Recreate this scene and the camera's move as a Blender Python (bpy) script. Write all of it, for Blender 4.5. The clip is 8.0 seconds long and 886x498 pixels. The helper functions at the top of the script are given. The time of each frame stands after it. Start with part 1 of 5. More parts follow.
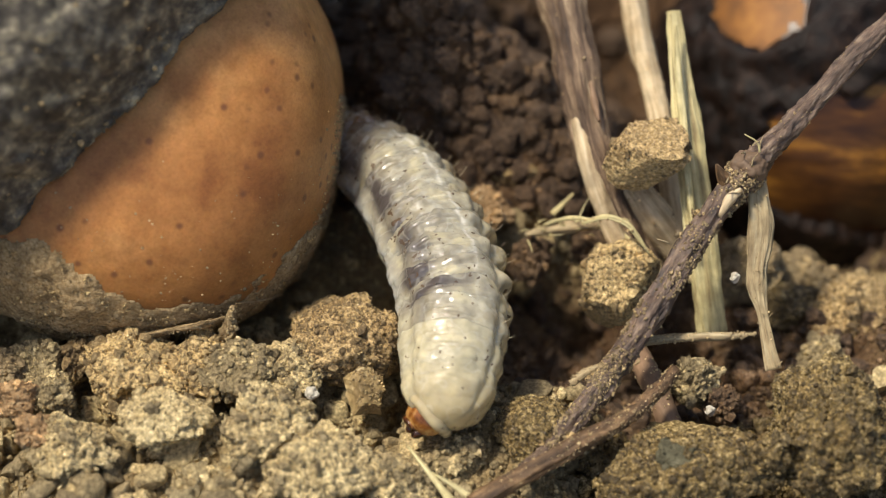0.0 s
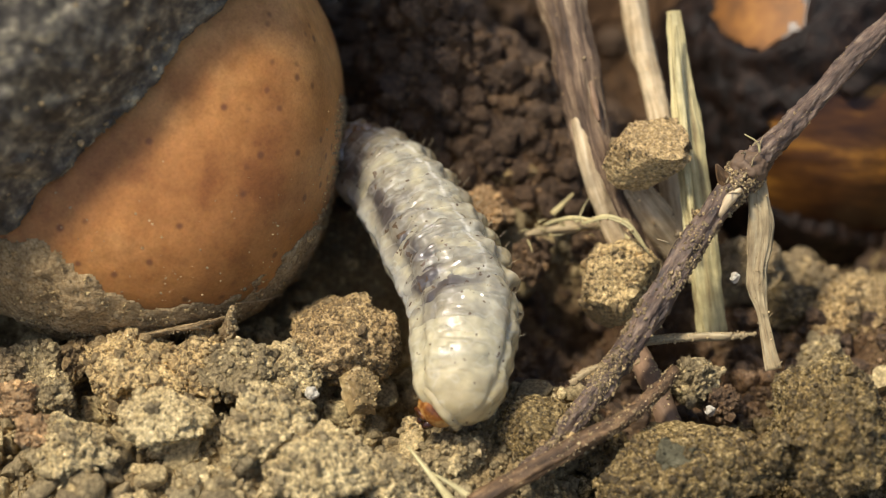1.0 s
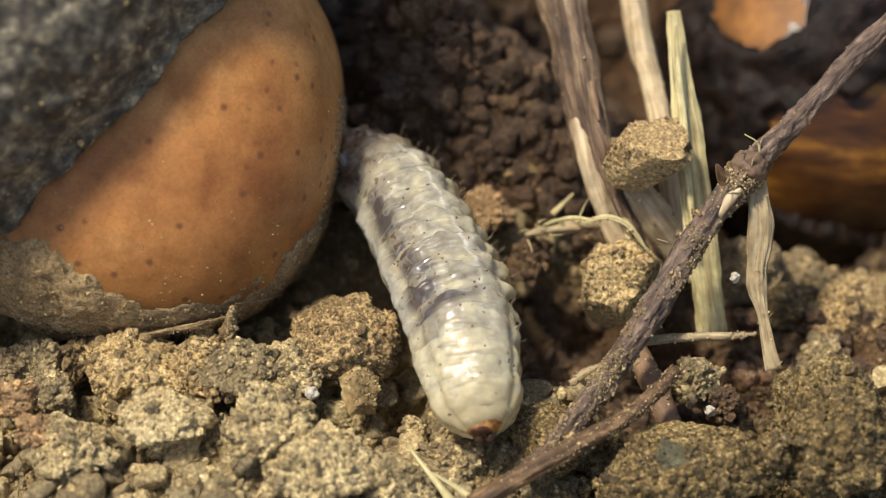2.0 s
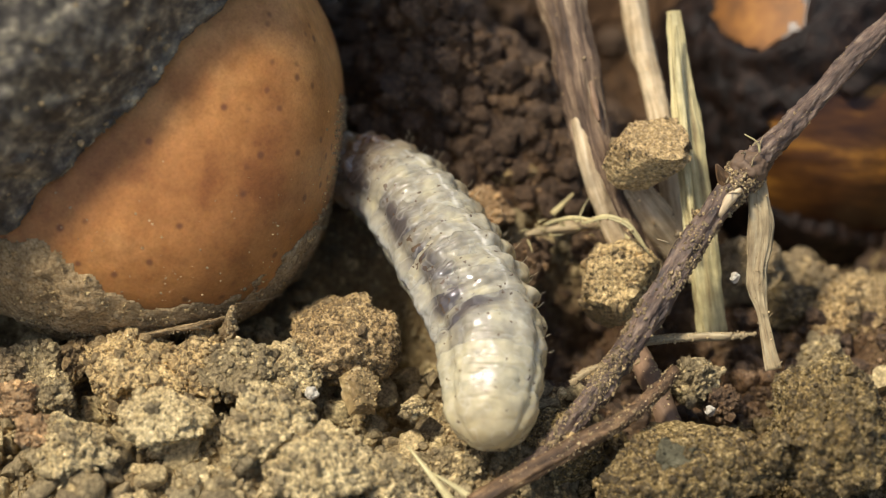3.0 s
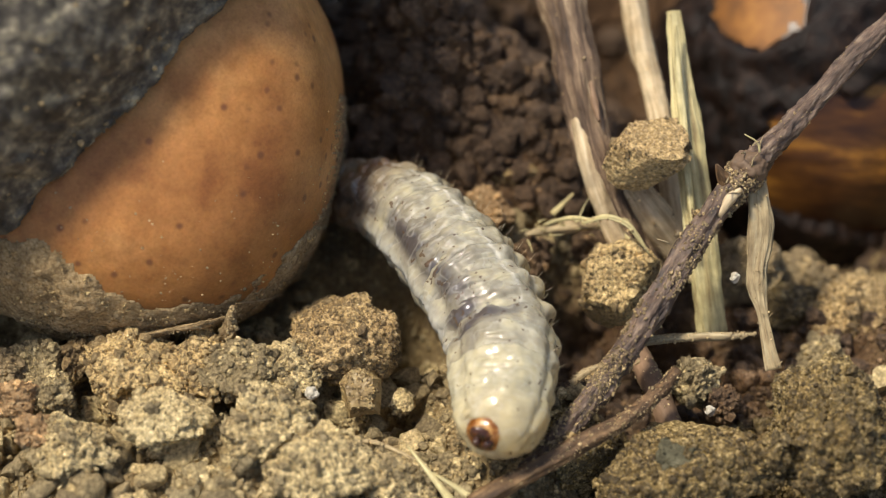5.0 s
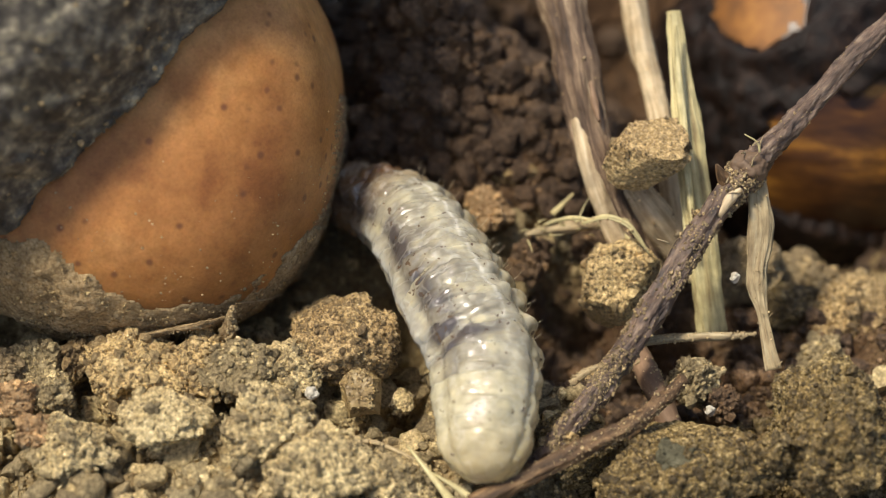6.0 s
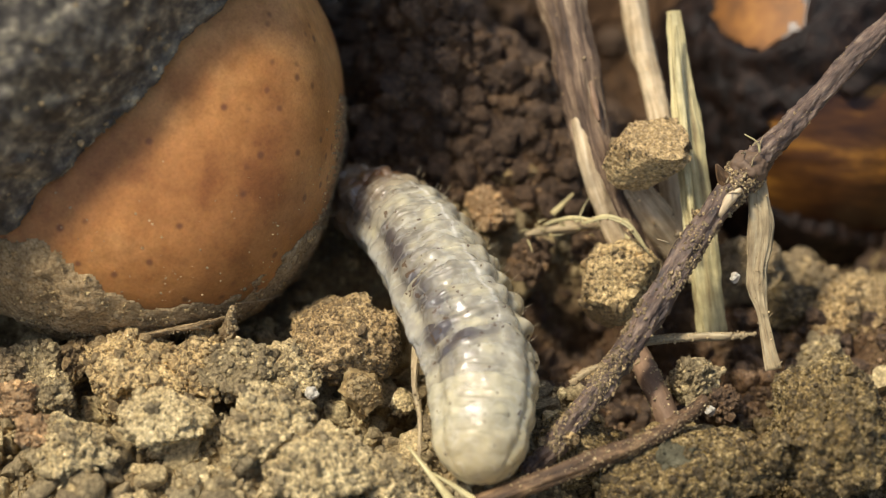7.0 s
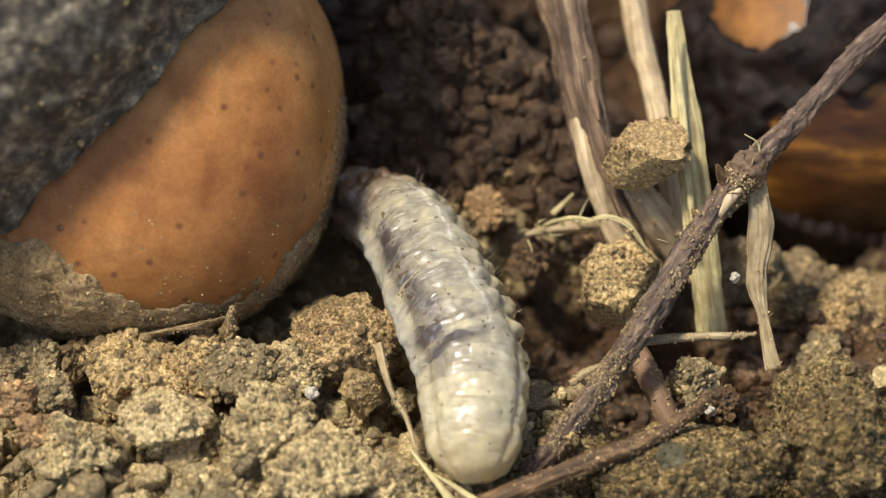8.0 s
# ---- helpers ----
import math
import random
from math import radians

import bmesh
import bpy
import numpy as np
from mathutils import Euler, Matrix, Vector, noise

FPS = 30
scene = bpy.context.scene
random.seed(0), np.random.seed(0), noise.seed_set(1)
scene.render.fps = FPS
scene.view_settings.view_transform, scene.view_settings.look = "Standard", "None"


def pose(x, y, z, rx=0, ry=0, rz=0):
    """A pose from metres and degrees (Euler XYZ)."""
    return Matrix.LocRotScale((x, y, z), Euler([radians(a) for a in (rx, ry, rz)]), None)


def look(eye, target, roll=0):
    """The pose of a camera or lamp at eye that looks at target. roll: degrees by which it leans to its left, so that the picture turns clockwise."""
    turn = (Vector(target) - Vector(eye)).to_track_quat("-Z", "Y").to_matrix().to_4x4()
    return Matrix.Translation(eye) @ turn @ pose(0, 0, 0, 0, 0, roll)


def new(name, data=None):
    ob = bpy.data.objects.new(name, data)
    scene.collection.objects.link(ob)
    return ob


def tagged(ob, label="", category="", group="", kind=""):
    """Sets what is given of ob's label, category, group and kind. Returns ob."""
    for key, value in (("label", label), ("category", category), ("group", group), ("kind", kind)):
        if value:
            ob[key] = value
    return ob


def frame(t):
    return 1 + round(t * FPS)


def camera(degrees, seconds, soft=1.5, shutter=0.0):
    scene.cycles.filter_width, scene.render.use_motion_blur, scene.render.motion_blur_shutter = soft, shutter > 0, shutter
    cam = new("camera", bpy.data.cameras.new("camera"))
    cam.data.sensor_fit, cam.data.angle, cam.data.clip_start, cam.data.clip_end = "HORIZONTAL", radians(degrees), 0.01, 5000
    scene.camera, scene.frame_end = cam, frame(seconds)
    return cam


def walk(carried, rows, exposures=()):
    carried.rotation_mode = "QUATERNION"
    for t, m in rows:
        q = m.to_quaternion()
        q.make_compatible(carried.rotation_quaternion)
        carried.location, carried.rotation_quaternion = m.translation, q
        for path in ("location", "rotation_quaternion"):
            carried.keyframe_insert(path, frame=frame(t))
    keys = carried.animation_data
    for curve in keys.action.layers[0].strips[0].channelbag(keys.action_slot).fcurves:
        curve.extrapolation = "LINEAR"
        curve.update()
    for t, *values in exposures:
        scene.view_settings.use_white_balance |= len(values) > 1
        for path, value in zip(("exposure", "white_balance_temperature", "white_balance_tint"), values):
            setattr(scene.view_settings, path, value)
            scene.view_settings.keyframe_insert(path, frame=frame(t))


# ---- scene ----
# A white grub crawls out from beside a peeled nut over crumbly soil. Sizes below are in millimetres.
MM = 0.001
cam = camera(20, 8.0, soft=1.1)
EYE, AIM = (0, -0.05233, 0.06698), (0, 0, 0)
walk(cam, [(0, look(EYE, AIM)), (8, look(EYE, AIM))], [(0, 0.0), (8, 0.0)])
cam.data.dof.use_dof = True
cam.data.dof.focus_distance = 0.0811
cam.data.dof.aperture_fstop = 46

# ---- light ----
SUN = Vector((-0.37, 0.05, 0.90)).normalized()
world = bpy.data.worlds.new("sky")
scene.world = world
world.use_nodes = True
wn = world.node_tree.nodes
sky = wn.new("ShaderNodeTexSky")
sky.sky_type, sky.sun_disc = "NISHITA", False
sky.dust_density, sky.ozone_density = 2.5, 0.8
sky.sun_elevation = math.asin(SUN.z)
sky.sun_rotation = math.atan2(SUN.x, SUN.y)
world.node_tree.links.new(sky.outputs[0], wn["Background"].inputs[0])
wn["Background"].inputs[1].default_value = 0.14
sun = new("sun", bpy.data.lights.new("sun", "SUN"))
sun.data.energy, sun.data.angle, sun.data.color = 4.2, radians(8), (1.0, 0.92, 0.78)
sun.matrix_world = look(SUN * 2, (0, 0, 0))


# ---- noise on arrays ----
def hash3(i, j, k, seed):
    h = (i.astype(np.int64) * 374761393 + j.astype(np.int64) * 668265263 + k.astype(np.int64) * 2147483647 + seed * 974634777) & 0xFFFFFFFF
    h = ((h ^ (h >> 13)) * 1274126177) & 0xFFFFFFFF
    h = ((h ^ (h >> 16)) * 2246822519) & 0xFFFFFFFF
    return ((h ^ (h >> 15)) & 0xFFFFFF) / float(0xFFFFFF)


def vnoise(p, seed=0):
    """Smooth noise from -1 to 1 at the points p (n, 3)."""
    b = np.floor(p).astype(np.int64)
    f = p - b
    f = f * f * (3 - 2 * f)
    out = 0
    for dx in (0, 1):
        for dy in (0, 1):
            for dz in (0, 1):
                w = (f[:, 0] if dx else 1 - f[:, 0]) * (f[:, 1] if dy else 1 - f[:, 1]) * (f[:, 2] if dz else 1 - f[:, 2])
                out = out + w * hash3(b[:, 0] + dx, b[:, 1] + dy, b[:, 2] + dz, seed)
    return out * 2 - 1


def fbm(p, seed=0, octaves=4, gain=0.5):
    out, a = 0, 1.0
    for o in range(octaves):
        out = out + a * vnoise(p * 2.03 ** o + 17.3 * o, seed + o)
        a *= gain
    return out


def grains(p, seed=0, flat=False):
    """Rounded grains: height 0 to 1 of the nearest of scattered domes, of uneven size."""
    b = np.floor(p).astype(np.int64)
    out = np.zeros(len(p))
    for dx in (-1, 0, 1):
        for dy in (-1, 0, 1):
            for dz in ((0,) if flat else (-1, 0, 1)):
                c = [b[:, 0] + dx, b[:, 1] + dy, b[:, 2] + dz]
                d2 = 0
                for n in range(2 if flat else 3):
                    d2 = d2 + (p[:, n] - c[n] - hash3(*c, seed + 11 * n)) ** 2
                r = 0.45 + 0.5 * hash3(*c, seed + 77)
                out = np.maximum(out, r * np.sqrt(np.maximum(0, 1 - d2 / (r * r))))
    return out


def chips(p, seed=0, flat=False):
    """Angular crumbs: height 0 to 1 of the nearest of scattered flat-topped chips, each turned its own way."""
    b = np.floor(p).astype(np.int64)
    out = np.zeros(len(p))
    for dx in (-1, 0, 1):
        for dy in (-1, 0, 1):
            for dz in ((0,) if flat else (-1, 0, 1)):
                c = [b[:, 0] + dx, b[:, 1] + dy, b[:, 2] + dz]
                e = [p[:, n] - c[n] - hash3(*c, seed + 11 * n) for n in range(2 if flat else 3)]
                k, m = hash3(*c, seed + 31) * 2 - 1, hash3(*c, seed + 53) * 2 - 1
                if flat:
                    d = np.maximum(np.maximum(np.abs(e[0] + k * e[1]), np.abs(e[1] - k * e[0])), 0.8 * np.abs(e[0] * m + e[1]))
                else:
                    d = np.maximum(np.maximum(np.abs(e[0] + k * e[1]), np.abs(e[1] + m * e[2])), np.abs(e[2] - k * e[0] + m * e[1]))
                r = 0.4 + 0.55 * hash3(*c, seed + 77)
                lean = 1 + 0.5 * (m * e[0] + k * e[1])
                out = np.maximum(out, r * np.clip(1.7 * (1 - d / r), 0, 0.8) * lean)
    return out


# ---- materials ----
def material(name):
    m = bpy.data.materials.new(name)
    m.use_nodes = True
    return m, m.node_tree.nodes, m.node_tree.links, m.node_tree.nodes["Principled BSDF"]


def add(nodes, kind, **values):
    n = nodes.new("ShaderNode" + kind)
    for key, v in values.items():
        n.inputs[key.replace("_", " ")].default_value = v
    return n


def ramp(nodes, links, source, stops):
    r = nodes.new("ShaderNodeValToRGB")
    e = r.color_ramp.elements
    while len(e) < len(stops):
        e.new(0.5)
    for s, (at, c) in zip(e, stops):
        s.position, s.color = at, (*c, 1)
    links.new(source, r.inputs[0])
    return r


def mix(nodes, links, factor, a, b, blend="MIX"):
    n = nodes.new("ShaderNodeMix")
    n.data_type, n.blend_type = "RGBA", blend
    for socket, v in ((n.inputs[0], factor), (n.inputs[6], a), (n.inputs[7], b)):
        if isinstance(v, (int, float)):
            socket.default_value = v
        elif isinstance(v, tuple):
            socket.default_value = (*v, 1)
        else:
            links.new(v, socket)
    return n.outputs[2]


def noise_at(nodes, links, per_mm, detail=4.0, rough=0.55, stretch=None, out="Fac"):
    """Noise in object space; per_mm: features per millimetre."""
    c = nodes.new("ShaderNodeTexCoord")
    src = c.outputs["Object"]
    if stretch:
        mp = nodes.new("ShaderNodeMapping")
        mp.inputs["Scale"].default_value = stretch
        links.new(src, mp.inputs[0])
        src = mp.outputs[0]
    n = add(nodes, "TexNoise", Scale=per_mm * 1000, Detail=detail, Roughness=rough)
    links.new(src, n.inputs["Vector"])
    return n.outputs[out]


def bump(nodes, links, bsdf, height, mm, strength=1.0):
    b = add(nodes, "Bump", Strength=strength, Distance=mm * MM)
    links.new(height, b.inputs["Height"])
    links.new(b.outputs[0], bsdf.inputs["Normal"])


def soil_material(name, dark, mid, light, shaded=False, wet_share=0.0):
    """Dry crumbly soil; grains of their own differ in tint and gloss. Optionally browner, with shade painted in, in the
    hollow and behind.
    """
    m, n, l, p = material(name)
    big = noise_at(n, l, 0.35, 3)
    fine = noise_at(n, l, 7.0, 6, 0.75)
    a = ramp(n, l, fine, [(0.32, dark), (0.50, mid), (0.66, light)]).outputs[0]
    tint = ramp(n, l, big, [(0.35, (0.72, 0.66, 0.58)), (0.6, (1.0, 0.98, 0.92))]).outputs[0]
    col = mix(n, l, 0.8, a, tint, "MULTIPLY")
    geo = n.new("ShaderNodeNewGeometry")
    per = ramp(n, l, geo.outputs["Random Per Island"], [(0.0, (0.56, 0.50, 0.42)), (0.3, (0.80, 0.75, 0.66)), (0.6, (1.1, 1.02, 0.88)), (0.84, (1.55, 1.45, 1.22)), (1.0, (2.5, 2.4, 2.15))]).outputs[0]
    col = mix(n, l, 0.8, col, per, "MULTIPLY")
    if shaded:
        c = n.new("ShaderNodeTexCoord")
        # masks for shade painted into the colour: the hollow, and the soil behind
        dusky = []
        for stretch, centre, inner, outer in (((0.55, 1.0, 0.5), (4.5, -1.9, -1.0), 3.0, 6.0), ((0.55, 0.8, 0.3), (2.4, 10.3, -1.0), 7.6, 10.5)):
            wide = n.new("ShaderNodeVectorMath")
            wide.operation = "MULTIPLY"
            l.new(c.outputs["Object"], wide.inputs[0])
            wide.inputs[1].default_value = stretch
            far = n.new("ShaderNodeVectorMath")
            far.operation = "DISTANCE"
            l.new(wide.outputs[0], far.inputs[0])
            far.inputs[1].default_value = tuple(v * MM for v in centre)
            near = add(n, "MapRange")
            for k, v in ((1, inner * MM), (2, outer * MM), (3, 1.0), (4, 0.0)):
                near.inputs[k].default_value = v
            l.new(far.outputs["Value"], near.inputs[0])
            dusky.append(near.outputs[0])
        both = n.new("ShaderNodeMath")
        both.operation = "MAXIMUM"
        l.new(dusky[0], both.inputs[0])
        l.new(dusky[1], both.inputs[1])
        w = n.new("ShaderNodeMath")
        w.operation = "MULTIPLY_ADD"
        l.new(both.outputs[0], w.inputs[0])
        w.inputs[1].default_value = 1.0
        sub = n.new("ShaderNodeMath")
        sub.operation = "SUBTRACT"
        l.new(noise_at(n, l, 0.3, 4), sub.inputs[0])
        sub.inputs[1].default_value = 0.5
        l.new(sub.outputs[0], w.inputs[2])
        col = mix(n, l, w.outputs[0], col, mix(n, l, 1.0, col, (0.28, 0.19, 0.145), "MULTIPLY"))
    l.new(col, p.inputs["Base Color"])
    # some grains are glassy or wet
    wet = n.new("ShaderNodeMath")
    wet.operation = "ADD"
    l.new(noise_at(n, l, 9.0, 1), wet.inputs[0])
    k = ramp(n, l, geo.outputs["Random Per Island"], [(0.0, (0.0,) * 3), (0.8, (0.0,) * 3), (0.82, (0.16,) * 3), (1.0, (0.3,) * 3)])
    l.new(k.outputs[0], wet.inputs[1])
    r = ramp(n, l, wet.outputs[0], [(0.62 - wet_share, (0.75,) * 3), (0.72 - wet_share, (0.12,) * 3)])
    l.new(r.outputs[0], p.inputs["Roughness"])
    bump(n, l, p, noise_at(n, l, 12.0, 6, 0.8), 0.07, 1.0)
    return m


SOIL = soil_material("soil", (0.10, 0.079, 0.046), (0.37, 0.307, 0.18), (0.68, 0.59, 0.375))
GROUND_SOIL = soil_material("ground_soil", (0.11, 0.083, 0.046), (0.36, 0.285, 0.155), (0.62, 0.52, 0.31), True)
SOIL_BROWN = soil_material("brown_soil", (0.044, 0.027, 0.016), (0.15, 0.097, 0.057), (0.32, 0.225, 0.138))
# brown soil darkened: shade of the hollow and bank is put into its colour
SOIL_SHADED = soil_material("shaded_soil", (0.028, 0.018, 0.011), (0.095, 0.060, 0.037), (0.23, 0.158, 0.10), wet_share=0.06)
SOIL_TAN = soil_material("tan_soil", (0.12, 0.088, 0.052), (0.34, 0.27, 0.16), (0.57, 0.47, 0.30))
SOIL_GOLD = soil_material("golden_soil", (0.08, 0.06, 0.03), (0.27, 0.198, 0.105), (0.51, 0.405, 0.23))
SOIL_OCHRE = soil_material("ochre_soil", (0.14, 0.095, 0.045), (0.385, 0.297, 0.16), (0.62, 0.51, 0.295))
SOIL_RED = soil_material("reddish_soil", (0.24, 0.15, 0.07), (0.52, 0.35, 0.19), (0.66, 0.51, 0.32))
SOIL_DUST = soil_material("pale_dust", (0.24, 0.18, 0.10), (0.42, 0.335, 0.20), (0.64, 0.54, 0.35))
SOIL_OLIVE = soil_material("olive_soil", (0.042, 0.031, 0.014), (0.142, 0.107, 0.05), (0.46, 0.37, 0.20), wet_share=0.17)


def nut_material():
    m, n, l, p = material("nut_kernel_skin")
    big = noise_at(n, l, 0.16, 3)
    fine = noise_at(n, l, 2.2, 4, 0.6)
    a = ramp(n, l, big, [(0.34, (0.30, 0.122, 0.035)), (0.5, (0.44, 0.20, 0.06)), (0.66, (0.54, 0.288, 0.105))]).outputs[0]
    mid = ramp(n, l, noise_at(n, l, 0.55, 4, 0.6), [(0.34, (0.72, 0.66, 0.6)), (0.5, (1.0, 1.0, 1.0)), (0.68, (1.16, 1.18, 1.22))]).outputs[0]
    a = mix(n, l, 0.8, a, mid, "MULTIPLY")
    b = ramp(n, l, fine, [(0.3, (0.80, 0.76, 0.72)), (0.7, (1.05, 1.03, 1.0))]).outputs[0]
    col = mix(n, l, 0.55, a, b, "MULTIPLY")
    speck = ramp(n, l, noise_at(n, l, 9.0, 3, 0.7), [(0.34, (0.78, 0.74, 0.70)), (0.5, (1.0, 1.0, 1.0)), (0.68, (1.18, 1.18, 1.16))]).outputs[0]
    col = mix(n, l, 0.6, col, speck, "MULTIPLY")
    # scattered dark pores with a paler centre
    c = n.new("ShaderNodeTexCoord")
    v = add(n, "TexVoronoi", Scale=1280, Randomness=1.0)
    l.new(c.outputs["Object"], v.inputs["Vector"])
    spot = ramp(n, l, v.outputs["Distance"], [(0.0, (0.45,) * 3), (0.07, (0.85,) * 3), (0.12, (0.6,) * 3), (0.21, (0.0,) * 3)])
    col = mix(n, l, spot.outputs[0], col, (0.13, 0.05, 0.022))
    l.new(col, p.inputs["Base Color"])
    p.inputs["Roughness"].default_value = 0.48
    p.inputs["Specular IOR Level"].default_value = 0.35
    p.inputs["Subsurface Weight"].default_value = 0.3
    p.inputs["Subsurface Scale"].default_value = 1.0
    p.inputs["Subsurface Radius"].default_value = (0.0012, 0.0005, 0.0002)
    bump(n, l, p, noise_at(n, l, 1.6, 5, 0.6), 0.05, 0.5)
    return m


def simple_material(name, stops, per_mm=3.0, rough=0.7, relief=0.04, stretch=None, spec=0.4, detail=5.0, along=False):
    """along: the grain follows the stem (its 'fibre' coordinates), drawn out by stretch."""
    m, n, l, p = material(name)

    def noise_of(k, d=detail, st=stretch):
        if not along:
            return noise_at(n, l, k, d, 0.65, st)
        c = n.new("ShaderNodeAttribute")
        c.attribute_name = "fibre"
        mp = n.new("ShaderNodeMapping")
        mp.inputs["Scale"].default_value = st or (1, 1, 1)
        l.new(c.outputs["Vector"], mp.inputs[0])
        t = add(n, "TexNoise", Scale=k, Detail=d, Roughness=0.65)
        l.new(mp.outputs[0], t.inputs["Vector"])
        return t.outputs["Fac"]

    col = ramp(n, l, noise_of(per_mm), stops).outputs[0]
    t = ramp(n, l, noise_of(per_mm * 0.2, 3, None), [(0.35, (0.6,) * 3), (0.62, (1.12,) * 3)]).outputs[0]
    l.new(mix(n, l, 0.75, col, t, "MULTIPLY"), p.inputs["Base Color"])
    p.inputs["Roughness"].default_value = rough
    p.inputs["Specular IOR Level"].default_value = spec
    bump(n, l, p, noise_of(per_mm * 1.7), relief, 1.0)
    return m


NUT = nut_material()
HUSK = simple_material("rotten_husk", [(0.30, (0.027, 0.023, 0.018)), (0.46, (0.078, 0.067, 0.053)), (0.58, (0.20, 0.175, 0.125)), (0.68, (0.48, 0.41, 0.26))], 1.6, 0.6, 0.14, spec=0.35)
DUST = simple_material("dusty_skin", [(0.3, (0.19, 0.12, 0.052)), (0.5, (0.42, 0.285, 0.135)), (0.7, (0.60, 0.45, 0.245))], 8.0, 0.9, 0.10)
WET_HUSK = simple_material("wet_dark_husk", [(0.38, (0.006, 0.004, 0.003)), (0.6, (0.022, 0.012, 0.008)), (0.75, (0.07, 0.04, 0.022))], 1.5, 0.45, 0.15, spec=0.2)
# one kernel twice: shade painted into the amber, sunlight into the orange
AMBER_SHADED = simple_material("amber_kernel_shaded", [(0.38, (0.03, 0.011, 0.004)), (0.52, (0.10, 0.04, 0.009)), (0.64, (0.42, 0.19, 0.03))], 0.5, 0.35, 0.05, (0.35, 0.35, 1.6))
ORANGE_LIT = simple_material("orange_kernel_lit", [(0.3, (0.10, 0.04, 0.01)), (0.5, (0.25, 0.10, 0.018)), (0.72, (0.42, 0.185, 0.035))], 0.6, 0.6, 0.03)
STALK = simple_material("weathered_stalk", [(0.32, (0.04, 0.024, 0.015)), (0.46, (0.12, 0.074, 0.045)), (0.59, (0.27, 0.18, 0.105)), (0.70, (0.52, 0.41, 0.26))], 4.0, 0.65, 0.09, (1, 1, 0.12), along=True)
STRAW = simple_material("pale_straw", [(0.3, (0.26, 0.185, 0.08)), (0.5, (0.56, 0.47, 0.22)), (0.66, (0.78, 0.69, 0.38))], 6.0, 0.55, 0.04, (1, 1, 0.06), along=True)
BARE = simple_material("bare_wood", [(0.3, (0.30, 0.20, 0.10)), (0.5, (0.54, 0.41, 0.24)), (0.7, (0.70, 0.58, 0.38))], 6.0, 0.65, 0.03, (1, 1, 0.1), along=True)
BARK = simple_material("root_bark", [(0.32, (0.03, 0.022, 0.018)), (0.46, (0.11, 0.07, 0.05)), (0.59, (0.23, 0.155, 0.105)), (0.73, (0.44, 0.34, 0.22))], 5.0, 0.38, 0.11, (1, 1, 0.3), along=True)
RED_BARK = simple_material("brown_bark", [(0.34, (0.05, 0.028, 0.013)), (0.5, (0.13, 0.074, 0.034)), (0.62, (0.26, 0.155, 0.072)), (0.74, (0.44, 0.29, 0.14))], 5.0, 0.55, 0.08, (1, 1, 0.35), along=True)
TAN = simple_material("tan_stem", [(0.3, (0.16, 0.095, 0.055)), (0.55, (0.27, 0.165, 0.095)), (0.75, (0.38, 0.25, 0.15))], 3.0, 0.7, 0.04, (1, 1, 0.3), along=True)
SHRED = simple_material("shredded_fibre", [(0.28, (0.22, 0.15, 0.075)), (0.5, (0.46, 0.35, 0.19)), (0.72, (0.62, 0.52, 0.32))], 6.0, 0.75, 0.05, (1, 1, 0.12), along=True)
QUARTZ = simple_material("pale_mineral", [(0.3, (0.48, 0.43, 0.33)), (0.7, (0.78, 0.72, 0.58))], 4.0, 0.2, 0.03, spec=0.7)
STONE = simple_material("brown_flint", [(0.3, (0.20, 0.13, 0.055)), (0.55, (0.42, 0.30, 0.135)), (0.72, (0.64, 0.52, 0.29))], 2.0, 0.35, 0.04)
SLATE = simple_material("grey_stone", [(0.3, (0.075, 0.066, 0.038)), (0.6, (0.15, 0.135, 0.08)), (0.75, (0.24, 0.21, 0.13))], 3.0, 0.75, 0.05, spec=0.2)


